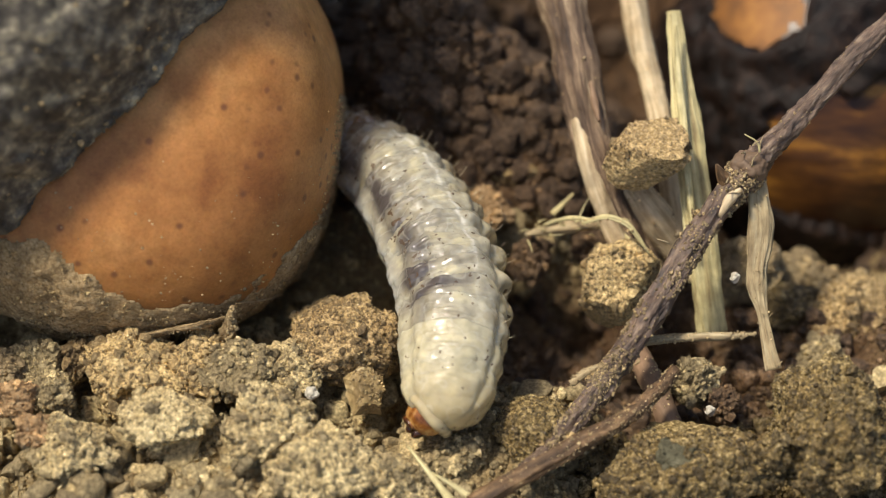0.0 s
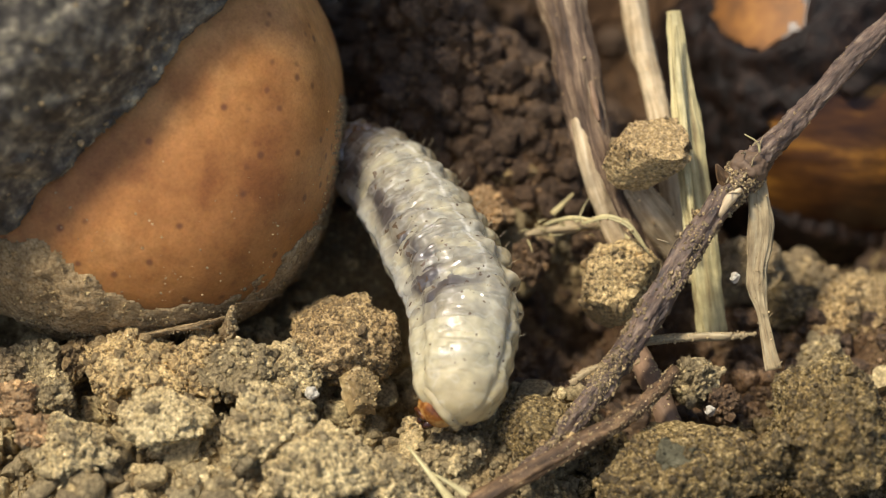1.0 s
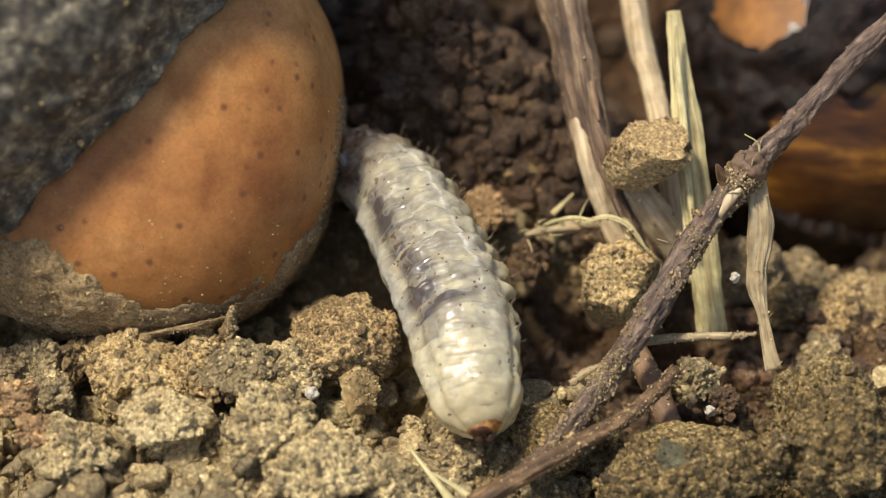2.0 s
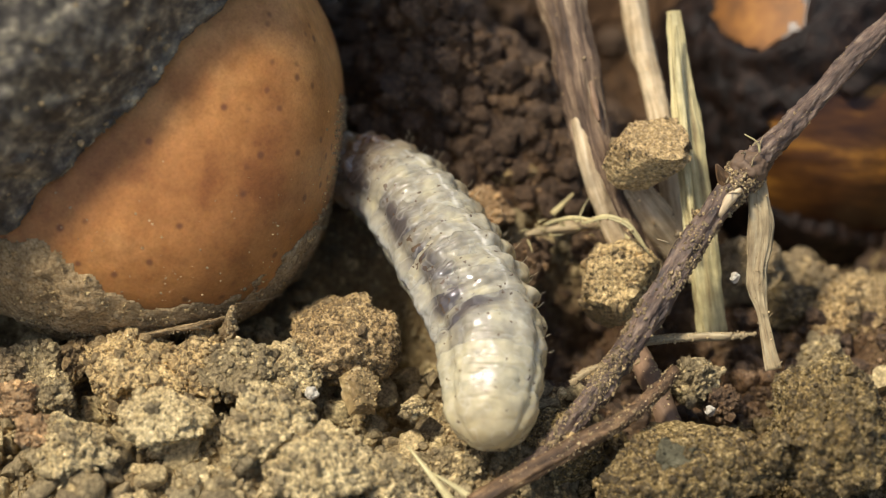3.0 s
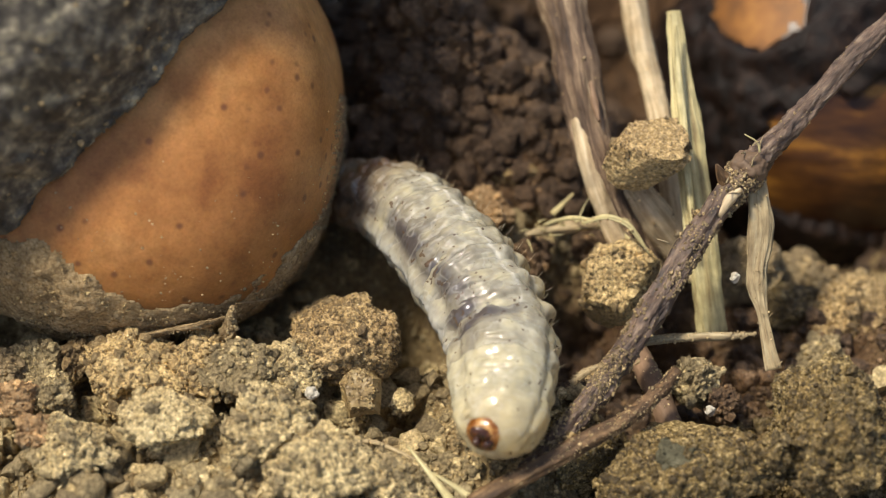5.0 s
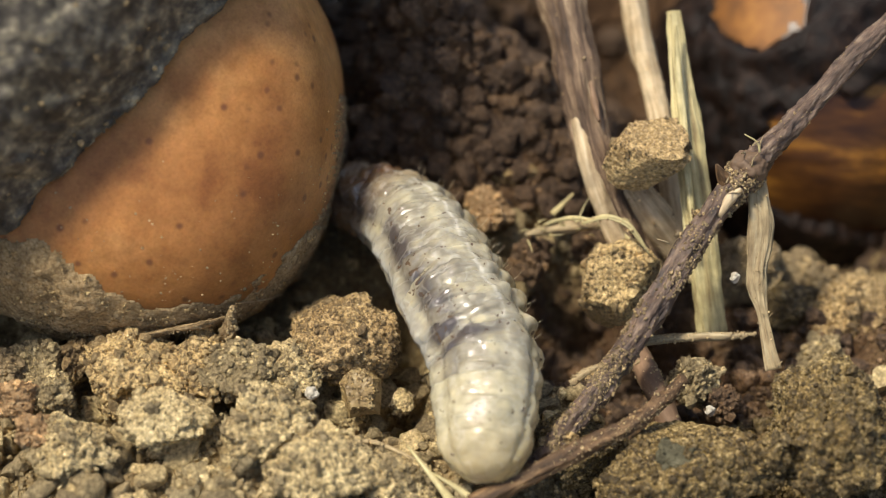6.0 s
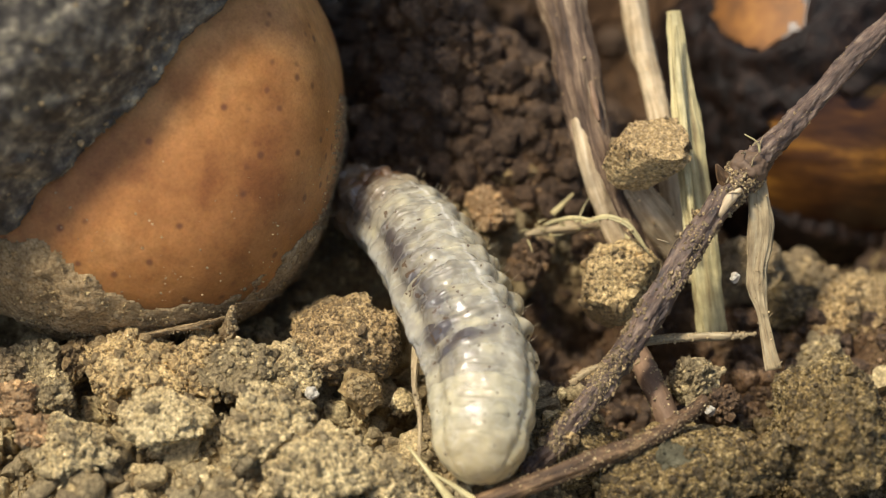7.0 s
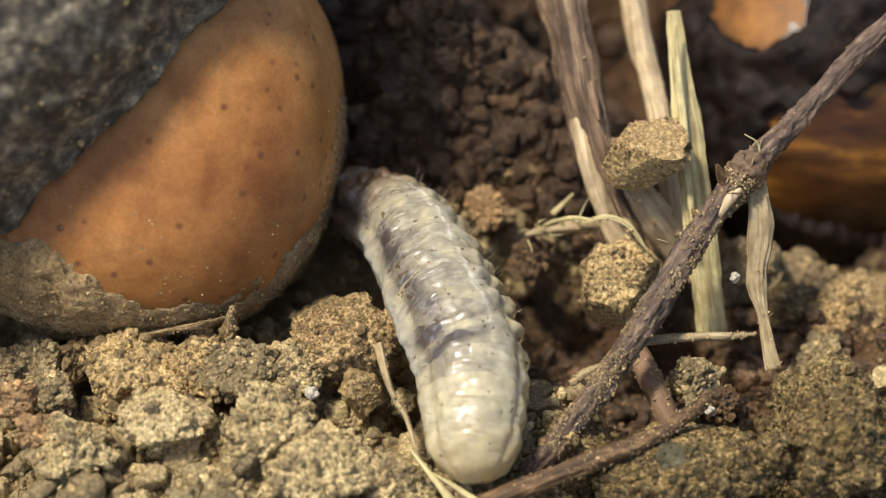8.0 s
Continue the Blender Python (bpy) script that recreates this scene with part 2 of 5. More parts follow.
def grub_material(name, flesh, deep, cream, amber, gloss=0.45):
    """Wet translucent skin; 'gut' tells where the dark gut shows through, 'vessel' the pale line on the back."""
    m, n, l, p = material(name)
    gut = n.new("ShaderNodeAttribute")
    gut.attribute_name = "gut"
    line = n.new("ShaderNodeAttribute")
    line.attribute_name = "vessel"
    fore = n.new("ShaderNodeAttribute")
    fore.attribute_name = "fore"
    hind = n.new("ShaderNodeAttribute")
    hind.attribute_name = "hind"
    flank = n.new("ShaderNodeAttribute")
    flank.attribute_name = "flank"
    welt = n.new("ShaderNodeAttribute")
    welt.attribute_name = "welt"
    rnd = n.new("ShaderNodeObjectInfo")
    c = n.new("ShaderNodeTexCoord")
    sh = n.new("ShaderNodeVectorMath")
    l.new(c.outputs["Object"], sh.inputs[0])
    l.new(rnd.outputs["Random"], sh.inputs[1])

    def own(k, d=3.0, stretch=None):
        t = add(n, "TexNoise", Scale=k * 1000, Detail=d, Roughness=0.55)
        src = sh.outputs[0]
        if stretch:
            mp = n.new("ShaderNodeMapping")
            mp.inputs["Scale"].default_value = stretch
            l.new(src, mp.inputs[0])
            src = mp.outputs[0]
        l.new(src, t.inputs["Vector"])
        return t.outputs["Fac"]

    body = ramp(n, l, own(1.5), [(0.34, tuple(c * f for c, f in zip(flesh, (0.74, 0.72, 0.68)))), (0.50, flesh), (0.64, tuple(min(0.9, c * f) for c, f in zip(flesh, (1.22, 1.2, 1.1))))]).outputs[0]
    fat = ramp(n, l, own(0.75, 1.0), [(0.52, (0.0,) * 3), (0.68, (0.25,) * 3)]).outputs[0]
    body = mix(n, l, fat, body, (0.66, 0.56, 0.30))
    body = mix(n, l, fore.outputs["Fac"], body, cream)
    # pale lobes of fat with greyer, clearer skin between them
    cell = add(n, "TexVoronoi", Scale=1500, Randomness=1.0)
    cell.feature = "DISTANCE_TO_EDGE"
    l.new(sh.outputs[0], cell.inputs["Vector"])
    body = mix(n, l, 0.7, body, ramp(n, l, cell.outputs["Distance"], [(0.0, (0.88, 0.87, 0.85)), (0.22, (1.0, 1.0, 1.0)), (0.5, (1.22, 1.2, 1.12))]).outputs[0], "MULTIPLY")
    mottle = ramp(n, l, own(2.0, 2.0), [(0.36, (0.86, 0.86, 0.87)), (0.5, (1.0, 1.0, 1.0)), (0.64, (1.15, 1.15, 1.12))]).outputs[0]
    body = mix(n, l, 0.9, body, mottle, "MULTIPLY")
    body = mix(n, l, flank.outputs["Fac"], body, (0.48, 0.36, 0.17))
    body = mix(n, l, welt.outputs["Fac"], body, (0.42, 0.40, 0.34))
    body = mix(n, l, hind.outputs["Fac"], body, amber)
    k = n.new("ShaderNodeMath")
    k.operation = "MULTIPLY"
    l.new(gut.outputs["Fac"], k.inputs[0])
    l.new(ramp(n, l, own(0.8, 0.6), [(0.34, (0.3,) * 3), (0.54, (1.0,) * 3)]).outputs[0], k.inputs[1])
    col = mix(n, l, k.outputs[0], body, deep)
    broken = n.new("ShaderNodeMath")
    broken.operation = "MULTIPLY"
    l.new(line.outputs["Fac"], broken.inputs[0])
    l.new(ramp(n, l, own(1.8), [(0.38, (0.1,) * 3), (0.55, (0.75,) * 3)]).outputs[0], broken.inputs[1])
    col = mix(n, l, broken.outputs[0], col, (0.84, 0.79, 0.66))
    near_gut = n.new("ShaderNodeMath")
    near_gut.operation = "MULTIPLY_ADD"
    l.new(gut.outputs["Fac"], near_gut.inputs[0])
    near_gut.inputs[1].default_value = 0.07
    l.new(own(4.2, 1.5), near_gut.inputs[2])
    # thin pale threads under the skin
    thread = ramp(n, l, own(0.8, 2.0), [(0.475, (0.0,) * 3), (0.5, (0.15,) * 3), (0.525, (0.0,) * 3)]).outputs[0]
    col = mix(n, l, thread, col, (0.80, 0.77, 0.66))
    dirt = ramp(n, l, near_gut.outputs[0], [(0.705, (0.0,) * 3), (0.73, (0.9,) * 3)]).outputs[0]
    col = mix(n, l, dirt, col, (0.10, 0.06, 0.032))
    l.new(col, p.inputs["Base Color"])
    p.inputs["Roughness"].default_value = gloss
    p.inputs["Specular IOR Level"].default_value = 0.12
    p.inputs["Subsurface Weight"].default_value = 0.55
    p.inputs["Subsurface Radius"].default_value = (0.00055, 0.0005, 0.00042)
    p.inputs["Subsurface Scale"].default_value = 1.0
    p.inputs["Coat Weight"].default_value = 1.0
    p.inputs["Coat IOR"].default_value = 1.6
    p.inputs["Coat Roughness"].default_value = 0.04
    bump(n, l, p, own(2.4, 3), 0.05, 0.4)
    film = add(n, "Bump", Strength=0.9, Distance=0.11 * MM)
    l.new(own(3.3, 0.5, (1.3, 0.8, 1.3)), film.inputs["Height"])
    l.new(film.outputs[0], p.inputs["Coat Normal"])
    return m


FLESH = grub_material("grub_skin", (0.445, 0.405, 0.30), (0.085, 0.072, 0.066), (0.56, 0.495, 0.315), (0.17, 0.074, 0.018))
HEAD = simple_material("amber_head", [(0.36, (0.07, 0.018, 0.004)), (0.5, (0.30, 0.10, 0.018)), (0.62, (0.60, 0.32, 0.09))], 1.6, 0.22, 0.02, spec=0.6)
JAW = simple_material("dark_jaw", [(0.36, (0.014, 0.006, 0.003)), (0.6, (0.09, 0.028, 0.008)), (0.7, (0.30, 0.12, 0.03))], 3.0, 0.2, 0.02, spec=0.6)
HAIR = simple_material("bristle", [(0.3, (0.62, 0.48, 0.26)), (0.7, (0.8, 0.7, 0.48))], 3.0, 0.3, 0.01)


# ---- meshes ----
def mesh_of(name, verts, faces, mat, smooth=True):
    """verts in millimetres; faces one (n, 3) or (n, 4) array or a list of such."""
    me = bpy.data.meshes.new(name)
    blocks = faces if isinstance(faces, list) else [faces]
    loops = np.concatenate([b.ravel() for b in blocks]).astype(np.int32)
    sizes = np.concatenate([np.full(len(b), b.shape[1], np.int32) for b in blocks])
    starts = np.concatenate([[0], np.cumsum(sizes)[:-1]]).astype(np.int32)
    me.vertices.add(len(verts))
    me.vertices.foreach_set("co", (np.asarray(verts, float) * MM).astype(np.float32).ravel())
    me.loops.add(len(loops))
    me.loops.foreach_set("vertex_index", loops)
    me.polygons.add(len(sizes))
    me.polygons.foreach_set("loop_start", starts)
    me.polygons.foreach_set("use_smooth", np.full(len(sizes), smooth) if isinstance(smooth, bool) else smooth)
    me.update(calc_edges=True)
    me.materials.append(mat)
    return me


def part(name, verts, faces, mat, parent=None, label="", smooth=True):
    ob = new(name, mesh_of(name, verts, faces, mat, smooth))
    ob.parent = parent
    if label:
        tagged(ob, label)
    return ob


BALLS = {}


def ball(level):
    """Unit icosphere as arrays."""
    if level not in BALLS:
        bm = bmesh.new()
        bmesh.ops.create_icosphere(bm, subdivisions=level, radius=1)
        bm.verts.ensure_lookup_table()
        BALLS[level] = (np.array([v.co[:] for v in bm.verts]), np.array([[v.index for v in f.verts] for f in bm.faces]))
        bm.free()
    return BALLS[level]


RNG = np.random.default_rng(5)


def rotations(n):
    q = RNG.normal(size=(n, 4))
    q /= np.linalg.norm(q, axis=1)[:, None]
    w, x, y, z = q.T
    return np.stack([1 - 2 * (y * y + z * z), 2 * (x * y - z * w), 2 * (x * z + y * w), 2 * (x * y + z * w), 1 - 2 * (x * x + z * z), 2 * (y * z - x * w),
                     2 * (x * z - y * w), 2 * (y * z + x * w), 1 - 2 * (x * x + y * y)], 1).reshape(n, 3, 3)


def crumbs(places, sizes, level=2, kinds=12, rough=0.3, seed=0):
    """Irregular crumbs at the places: one vertex array and one face array."""
    v, f = ball(level)
    shapes = []
    for k in range(kinds):
        d = 1 + rough * fbm(v * 1.4 + 31 * k + seed, seed + k, 3) - 0.2 * np.maximum(0, vnoise(v * 0.9 + 7 * k, seed + k))
        s = v * d[:, None] * np.array([1, 0.75 + 0.08 * (k % 4), 0.6 + 0.1 * (k % 3)])
        # broken faces
        cut = np.random.default_rng(900 + seed * 13 + k)
        for _ in range(7):
            n = cut.normal(size=3)
            n /= np.linalg.norm(n)
            s = s - n * np.maximum(0, s @ n - cut.uniform(0.42, 0.7))[:, None]
        shapes.append(s * 1.22)
    kind = RNG.integers(0, kinds, len(places))
    R = rotations(len(places))
    base = np.stack(shapes)[kind] * np.asarray(sizes)[:, None, None]
    pts = np.einsum("nij,nvj->nvi", R, base) + np.asarray(places)[:, None, :]
    faces = f[None] + (np.arange(len(places)) * len(v))[:, None, None]
    return pts.reshape(-1, 3), faces.reshape(-1, 3)


def joined(*pieces):
    vs, fs, n = [], [], 0
    for v, f in pieces:
        vs.append(v)
        fs.append(f + n)
        n += len(v)
    return np.concatenate(vs), [f for f in fs]


# ---- ground ----
# mounds and hollows: x, y, height, spread
RELIEF = np.array([
    (*(-8.76, -7.33, 0), 0.35, 6.0), (*(3.78, -1.35, -2), -3.4, 2.4), (*(4.43, 1.09, -2), -1.6, 2.4), (*(0.77, 14.0, -3), -1.2, 5.0), (*(0.6, 9.0, 0), 2.6, 3.0),
    (*(3.3, 4.34, -1), 1.2, 2.0), (*(-0.49, 7.25, -1), 2.8, 2.0), (*(8.35, -8.62, 0), -0.5, 4.0), (*(10.75, -8.2, 0), -2.0, 0.9), (*(5.2, -8.4, 0), -1.2, 0.8), (*(10.51, 5.21, -3), -3.0, 5.0), (*(13.42, -1.35, -2), -0.8, 4.0),
    (*(-9.49, 3.51, 0), -3.5, 6.0), (*(-14.48, -2.94, 0), -2.6, 1.0), (*(-2.92, -0.94, 0), -2.6, 1.3), (*(-1.3, -2.36, 0), -3.4, 1.1), (*(-1.26, -5.79, 0), -1.8, 0.8), (*(7.24, -3.95, -1), -3.2, 2.2),
    (*(7.18, 14.55, -5), -4.5, 3.6), (*(11.1, 3.67, -4), -2.0, 2.0), (*(15.02, 4.98, -5), -4.5, 3.2), (*(5.57, 12.78, -5), -3.0, 3.0)])[:, [0, 1, 3, 4]]
PATH = np.array([(-3.54, 2.42, 1.3), (-0.45, -0.91, 1.8), (1.2, -4.16, 1.8), (1.36, -6.82, 1.8), (1.07, -9.81, 1.5)])[:, :2]


def near_path(x, y):
    """Distance from the grub's track, in the plan."""
    best = np.full(x.shape, 1e9)
    for a, b in zip(PATH[:-1], PATH[1:]):
        d = b - a
        k = np.clip(((x - a[0]) * d[0] + (y - a[1]) * d[1]) / (d @ d), 0, 1)
        best = np.minimum(best, np.hypot(x - a[0] - k * d[0], y - a[1] - k * d[1]))
    return best


def ground_height(x, y, fine=True):
    z = np.full(x.shape, -0.3)
    for cx, cy, h, s in RELIEF:
        z = z + h * np.exp(-((x - cx) ** 2 + (y - cy) ** 2) / (2 * s * s))
    p = np.stack([x, y, np.zeros_like(x)], -1).reshape(-1, 3)
    lump = 0.9 * fbm(p * 0.22, 3, 3).reshape(x.shape)
    if fine:
        lump = lump + 1.1 * chips(p * 0.45, 1, True).reshape(x.shape) - 0.6
    w = np.clip((near_path(x, y) - 1.3) / 1.6, 0, 1)
    w = w * w * (3 - 2 * w)
    z = z + lump * (0.25 + 0.75 * w)
    cap = -0.15 + 0.25 * (lump if fine else 0)
    z = np.where(w < 1, np.minimum(z, cap) * (1 - w) + z * w, z)
    if fine:
        q = p + 0.25 * np.stack([vnoise(p * 1.7, 41), vnoise(p * 1.7, 42), 0 * p[:, 0]], -1)
        z = z + (0.45 * chips(q * 1.15, 2, True) + 0.2 * chips(q * 2.6, 3, True) + 0.09 * grains(q * 6.0, 4, True)).reshape(x.shape)
        z = z + 0.07 * fbm(p * 4.0, 9, 3).reshape(x.shape)
    fade = np.clip((np.maximum(abs(x), abs(y)) - 25) / 30, 0, 1)
    return z * (1 - fade)


def ground():
    def axis(lo, hi, step):
        core = np.arange(lo, hi + step, step)
        out = 0.4 * 1.35 ** np.arange(1, 28)
        out = np.cumsum(out)
        return np.concatenate([lo - out[::-1], core, hi + out])
    xs, ys = axis(-17.5, 17.5, 0.105), axis(-12.5, 19, 0.105)
    x, y = np.meshgrid(xs, ys)
    z = ground_height(x, y)
    ny, nx = x.shape
    i = (np.arange(ny - 1)[:, None] * nx + np.arange(nx - 1)[None]).ravel()
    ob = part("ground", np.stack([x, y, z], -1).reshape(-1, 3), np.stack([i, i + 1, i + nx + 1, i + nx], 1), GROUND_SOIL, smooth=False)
    tagged(ob, "loose crumbly yellow-brown soil in sun", "soil", kind="structure")


ground()


def scatter(n, lo, hi, box, level, mat, name, label, skew=2.0, sink=0.3, keep=0.9, seed=0, hollow=False):
    x = RNG.uniform(box[0], box[1], n)
    y = RNG.uniform(box[2], box[3], n)
    s = lo + (hi - lo) * RNG.uniform(0, 1, n) ** skew
    ok = near_path(x, y) > keep + s
    inside = np.hypot((x - 8.2) / 7.6, (y + 1.9) / 4.0) < 1
    ok &= inside if hollow else ~inside
    corner = (x > 4.4) & (y < -5.8)
    ok &= corner if mat is SOIL_OLIVE else ~corner
    x, y, s = x[ok], y[ok], s[ok]
    z = ground_height(x, y) + s * sink
    v, f = crumbs(np.stack([x, y, z], -1), s, level, seed=seed)
    return tagged(part(name, v, f, mat, smooth=level > 2), label, "soil crumbs", kind="stuff")


NEAR, FAR = (-16, 15, -11, 3), (-10, 17, 3, 16)
scatter(700, 0.22, 0.7, NEAR, 3, SOIL, "soil_crumbs", "coarse angular yellow-brown soil crumbs lying loose", seed=1)
HOLLOW = (0.5, 16, -6, 2.2)
scatter(360, 0.15, 0.5, HOLLOW, 3, SOIL_SHADED, "soil_crumbs", "dark soil crumbs in the hollow beside the grub, shade in their colour", seed=11, hollow=True)
scatter(5000, 0.03, 0.15, HOLLOW, 1, SOIL_BROWN, "soil_grains", "fine brown soil grains in the hollow", 1.8, 0.4, 0.0, seed=12, hollow=True)
CORNER = (4.4, 16, -11, -5.8)
scatter(60, 0.2, 0.5, CORNER, 3, SOIL_OLIVE, "soil_crumbs", "olive-brown damp soil crumbs", seed=17)
scatter(6500, 0.03, 0.15, CORNER, 1, SOIL_OLIVE, "soil_grains", "fine olive-brown soil grains", 2.0, 0.4, 0.0, seed=18)
scatter(450, 0.25, 0.7, FAR, 2, SOIL_SHADED, "soil_crumbs", "dark brown soil crumbs lying loose, shade in their colour", seed=2)
BANK = (-5, 6, 3, 15)
scatter(1500, 0.10, 0.6, BANK, 2, SOIL_SHADED, "soil_crumbs", "brown soil crumbs heaped behind the grub, shade in their colour", 3.0, 0.3, seed=15)
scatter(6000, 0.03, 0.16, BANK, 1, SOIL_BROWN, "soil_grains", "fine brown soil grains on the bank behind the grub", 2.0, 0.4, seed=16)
scatter(3000, 0.09, 0.36, NEAR, 2, SOIL, "soil_crumbs", "small yellow-brown soil crumbs lying loose", 3.0, 0.35, 0.1, seed=7)
scatter(22000, 0.025, 0.14, NEAR, 1, SOIL, "soil_grains", "fine yellow-brown soil grains", 2.2, 0.4, 0.0, seed=3)
scatter(5000, 0.05, 0.2, FAR, 1, SOIL_SHADED, "soil_grains", "fine dark brown soil grains", 1.6, 0.4, 0.0, seed=4)


# ---- clods ----
def soil_clod(at, size, turn=(0, 0, 0), mat=SOIL, seed=0, rough=0.34, grain=0.10, grit=1100, level=6, label="crumbly yellow-brown clod of soil", name="soil_clod", faces=6):
    v, f = ball(level if max(size) > 1.15 else min(level, 5))
    s = np.array(size)
    warp = v + 0.25 * np.stack([vnoise(v * 2.1 + seed * c, seed + c) for c in (1, 2, 3)], -1)
    d = 1 + rough * fbm(warp * 1.6 + seed * 3.7, seed, 4, 0.55)
    p = v * d[:, None] * s
    # broken faces
    cut = np.random.default_rng(seed + 500)
    for _ in range(faces):
        n = cut.normal(size=3)
        n /= np.linalg.norm(n)
        h = np.linalg.norm(n * s) * cut.uniform(0.55, 0.85)
        p = p - n * (0.9 * np.maximum(0, p @ n - h))[:, None]
    crest = 0.5 - np.abs(fbm(p * 1.5 + seed, seed + 11, 3))
    pits = np.abs(fbm(p * 4.0 + seed, seed + 12, 3))
    p = p + v * (1.3 * grain * (chips(p * 1.7 + seed, seed) - 0.4) + 0.8 * grain * chips(p * 4.1 + seed, seed + 2) + 1.5 * grain * crest - 0.9 * grain * pits + 0.03 * fbm(p * 7, seed + 8, 2))[:, None]
    ob = part(name, p, f, mat, smooth=False)
    ob.matrix_world = pose(*(c * MM for c in at), *turn)
    if grit:
        top = np.nonzero((v[:, 2] > -0.35) & (v[:, 1] < 0.75))[0]
        pick = RNG.choice(top, int(1.15 * grit))
        fine = crumbs(p[pick], 0.022 + 0.8 * grain * RNG.uniform(0, 1, len(pick)) ** 2.5, 1, seed=seed, rough=0.45)
        pick = RNG.choice(top, grit // 9)
        coarse = crumbs(p[pick], 0.05 + 2.0 * grain * RNG.uniform(0, 1, len(pick)) ** 3, 1, seed=seed + 1, rough=0.4)
        n = int((22 if faces < 9 else 6) * max(size) ** 2)
        pick = RNG.choice(top, n)
        loose = crumbs(p[pick], 0.06 + 0.22 * RNG.uniform(0, 1, n) ** 3, 1, seed=seed + 2, rough=0.45)
        tagged(part("grit", *joined(fine, coarse, loose), mat, ob, smooth=False), kind="stuff")
    return tagged(ob, label, "soil clod", "clods of soil")


def stone_chip(at, turn):
    """A broken stone: the hull of a few corners, with sharp edges, pitted faces and grit on its top."""
    bm = bmesh.new()
    for c in ((-0.75, -0.95, -0.3), (0.55, -1.15, -0.35), (0.95, 0.3, -0.4), (0.25, 1.25, -0.35), (-0.85, 0.75, -0.4), (-0.55, -0.6, 0.5), (0.35, -0.85, 0.3), (0.6, 0.35, 0.45), (-0.1, 0.95, 0.4), (-0.65, 0.3, 0.55)):
        bm.verts.new(c)
    bmesh.ops.convex_hull(bm, input=bm.verts)
    bmesh.ops.triangulate(bm, faces=bm.faces)
    bmesh.ops.subdivide_edges(bm, edges=bm.edges, cuts=11, use_grid_fill=True)
    bmesh.ops.triangulate(bm, faces=bm.faces)
    bm.verts.index_update()
    v = np.array([x.co[:] for x in bm.verts])
    f = np.array([[x.index for x in y.verts] for y in bm.faces])
    bm.free()
    v = v * (1 + 0.12 * fbm(v * 1.6, 210, 3) + 0.05 * fbm(v * 5.0, 211, 3))[:, None] * 0.74
    ob = part("stone_chip", v, f, STONE, smooth=False)
    ob.matrix_world = pose(*(c * MM for c in at), *turn)
    up = np.nonzero((v[:, 2] > 0.0) & (vnoise(v * 1.2, 212) > -0.1))[0]
    c = crumbs(v[RNG.choice(up, 420)], 0.018 + 0.06 * RNG.uniform(0, 1, 420) ** 3, 1, rough=0.45)
    tagged(part("grit", *c, SOIL_OCHRE, ob, smooth=False), kind="stuff")
    return tagged(ob, "angular golden-brown chip of stone half dusted with soil", "stone chip")


soil_clod((-9.99, -5.53, 0.9), (1.75, 1.5, 1.15), (0, 0, 20), SOIL_OCHRE, 1, label="rounded ochre clod of soil below the nut")
soil_clod((-8.09, -5.46, 0.8), (1.2, 1.2, 0.9), (0, 0, 70), SOIL_OCHRE, 21, label="rounded ochre clod of soil below the nut")
soil_clod((-6.42, -5.86, 0.9), (1.1, 1.1, 1.1), (0, 0, 0), SOIL, 2)
soil_clod((-8.9, -7.71, 1.2), (1.5, 1.1, 0.95), (0, 10, 10), SOIL, 3, 0.18, 0.06, 250, label="smooth flat-topped yellow-grey clod of soil")
soil_clod((-5.58, -8.13, 1.2), (1.5, 1.2, 1.0), (0, 0, 40), SOIL, 4)
soil_clod((-3.3, -4.23, 0.5), (1.7, 1.7, 1.55), (0, 10, -30), SOIL_GOLD, 5, 0.2, 0.055, 2800, label="dark-golden clod of soil covered in fine grit")
soil_clod((-5, -5.54, 0.6), (1.4, 0.9, 0.8), (0, 0, 25), SOIL, 6)
chip = stone_chip((-2.43, -6.20, 0.6), (28, 18, 25))
front_clod = soil_clod((0.38, -8.38, -0.2), (1.0, 0.8, 0.7), (0, 0, 0), SOIL, 8)
soil_clod((-1.67, -9.45, 0.3), (1.3, 1.0, 0.9), (0, 0, 0), SOIL, 9)
soil_clod((-3.78, -9.42, 0.9), (1.6, 1.3, 1.0), (0, 0, 0), SOIL, 10)
soil_clod((-11.78, -8.79, 0.9), (1.5, 1.2, 1.0), (0, 0, 0), SOIL, 11)
soil_clod((-12.79, -8.32, 1), (0.7, 0.55, 0.6), (0, 0, 0), SOIL_RED, 12, level=5, grit=150, label="small reddish-brown angular clod")
soil_clod((-13.67, -6.95, 1.2), (0.8, 0.7, 0.6), (0, 0, 0), SOIL_RED, 13, level=5, grit=150, label="small reddish-brown angular clod")
soil_clod((-13, -5.02, 0.5), (0.9, 0.75, 0.65), (0, 0, 0), SOIL, 37, grit=500, level=5)
soil_clod((-11.66, -4.68, 0.4), (0.8, 0.7, 0.6), (0, 0, 50), SOIL_GOLD, 38, grit=500, level=5)
soil_clod((-14.05, -5.32, 0.6), (0.7, 0.7, 0.55), (0, 0, 0), SOIL_TAN, 39, grit=400, level=5)
soil_clod((-12.48, -6.38, 0.7), (0.75, 0.65, 0.6), (0, 0, 20), SOIL, 40, grit=400, level=5)
soil_clod((10.48, 0.87, -2.2), (1.2, 1.0, 1.2), (0, 0, 0), SOIL_TAN, 41, grit=400, level=5, label="brown clod of soil behind the root")
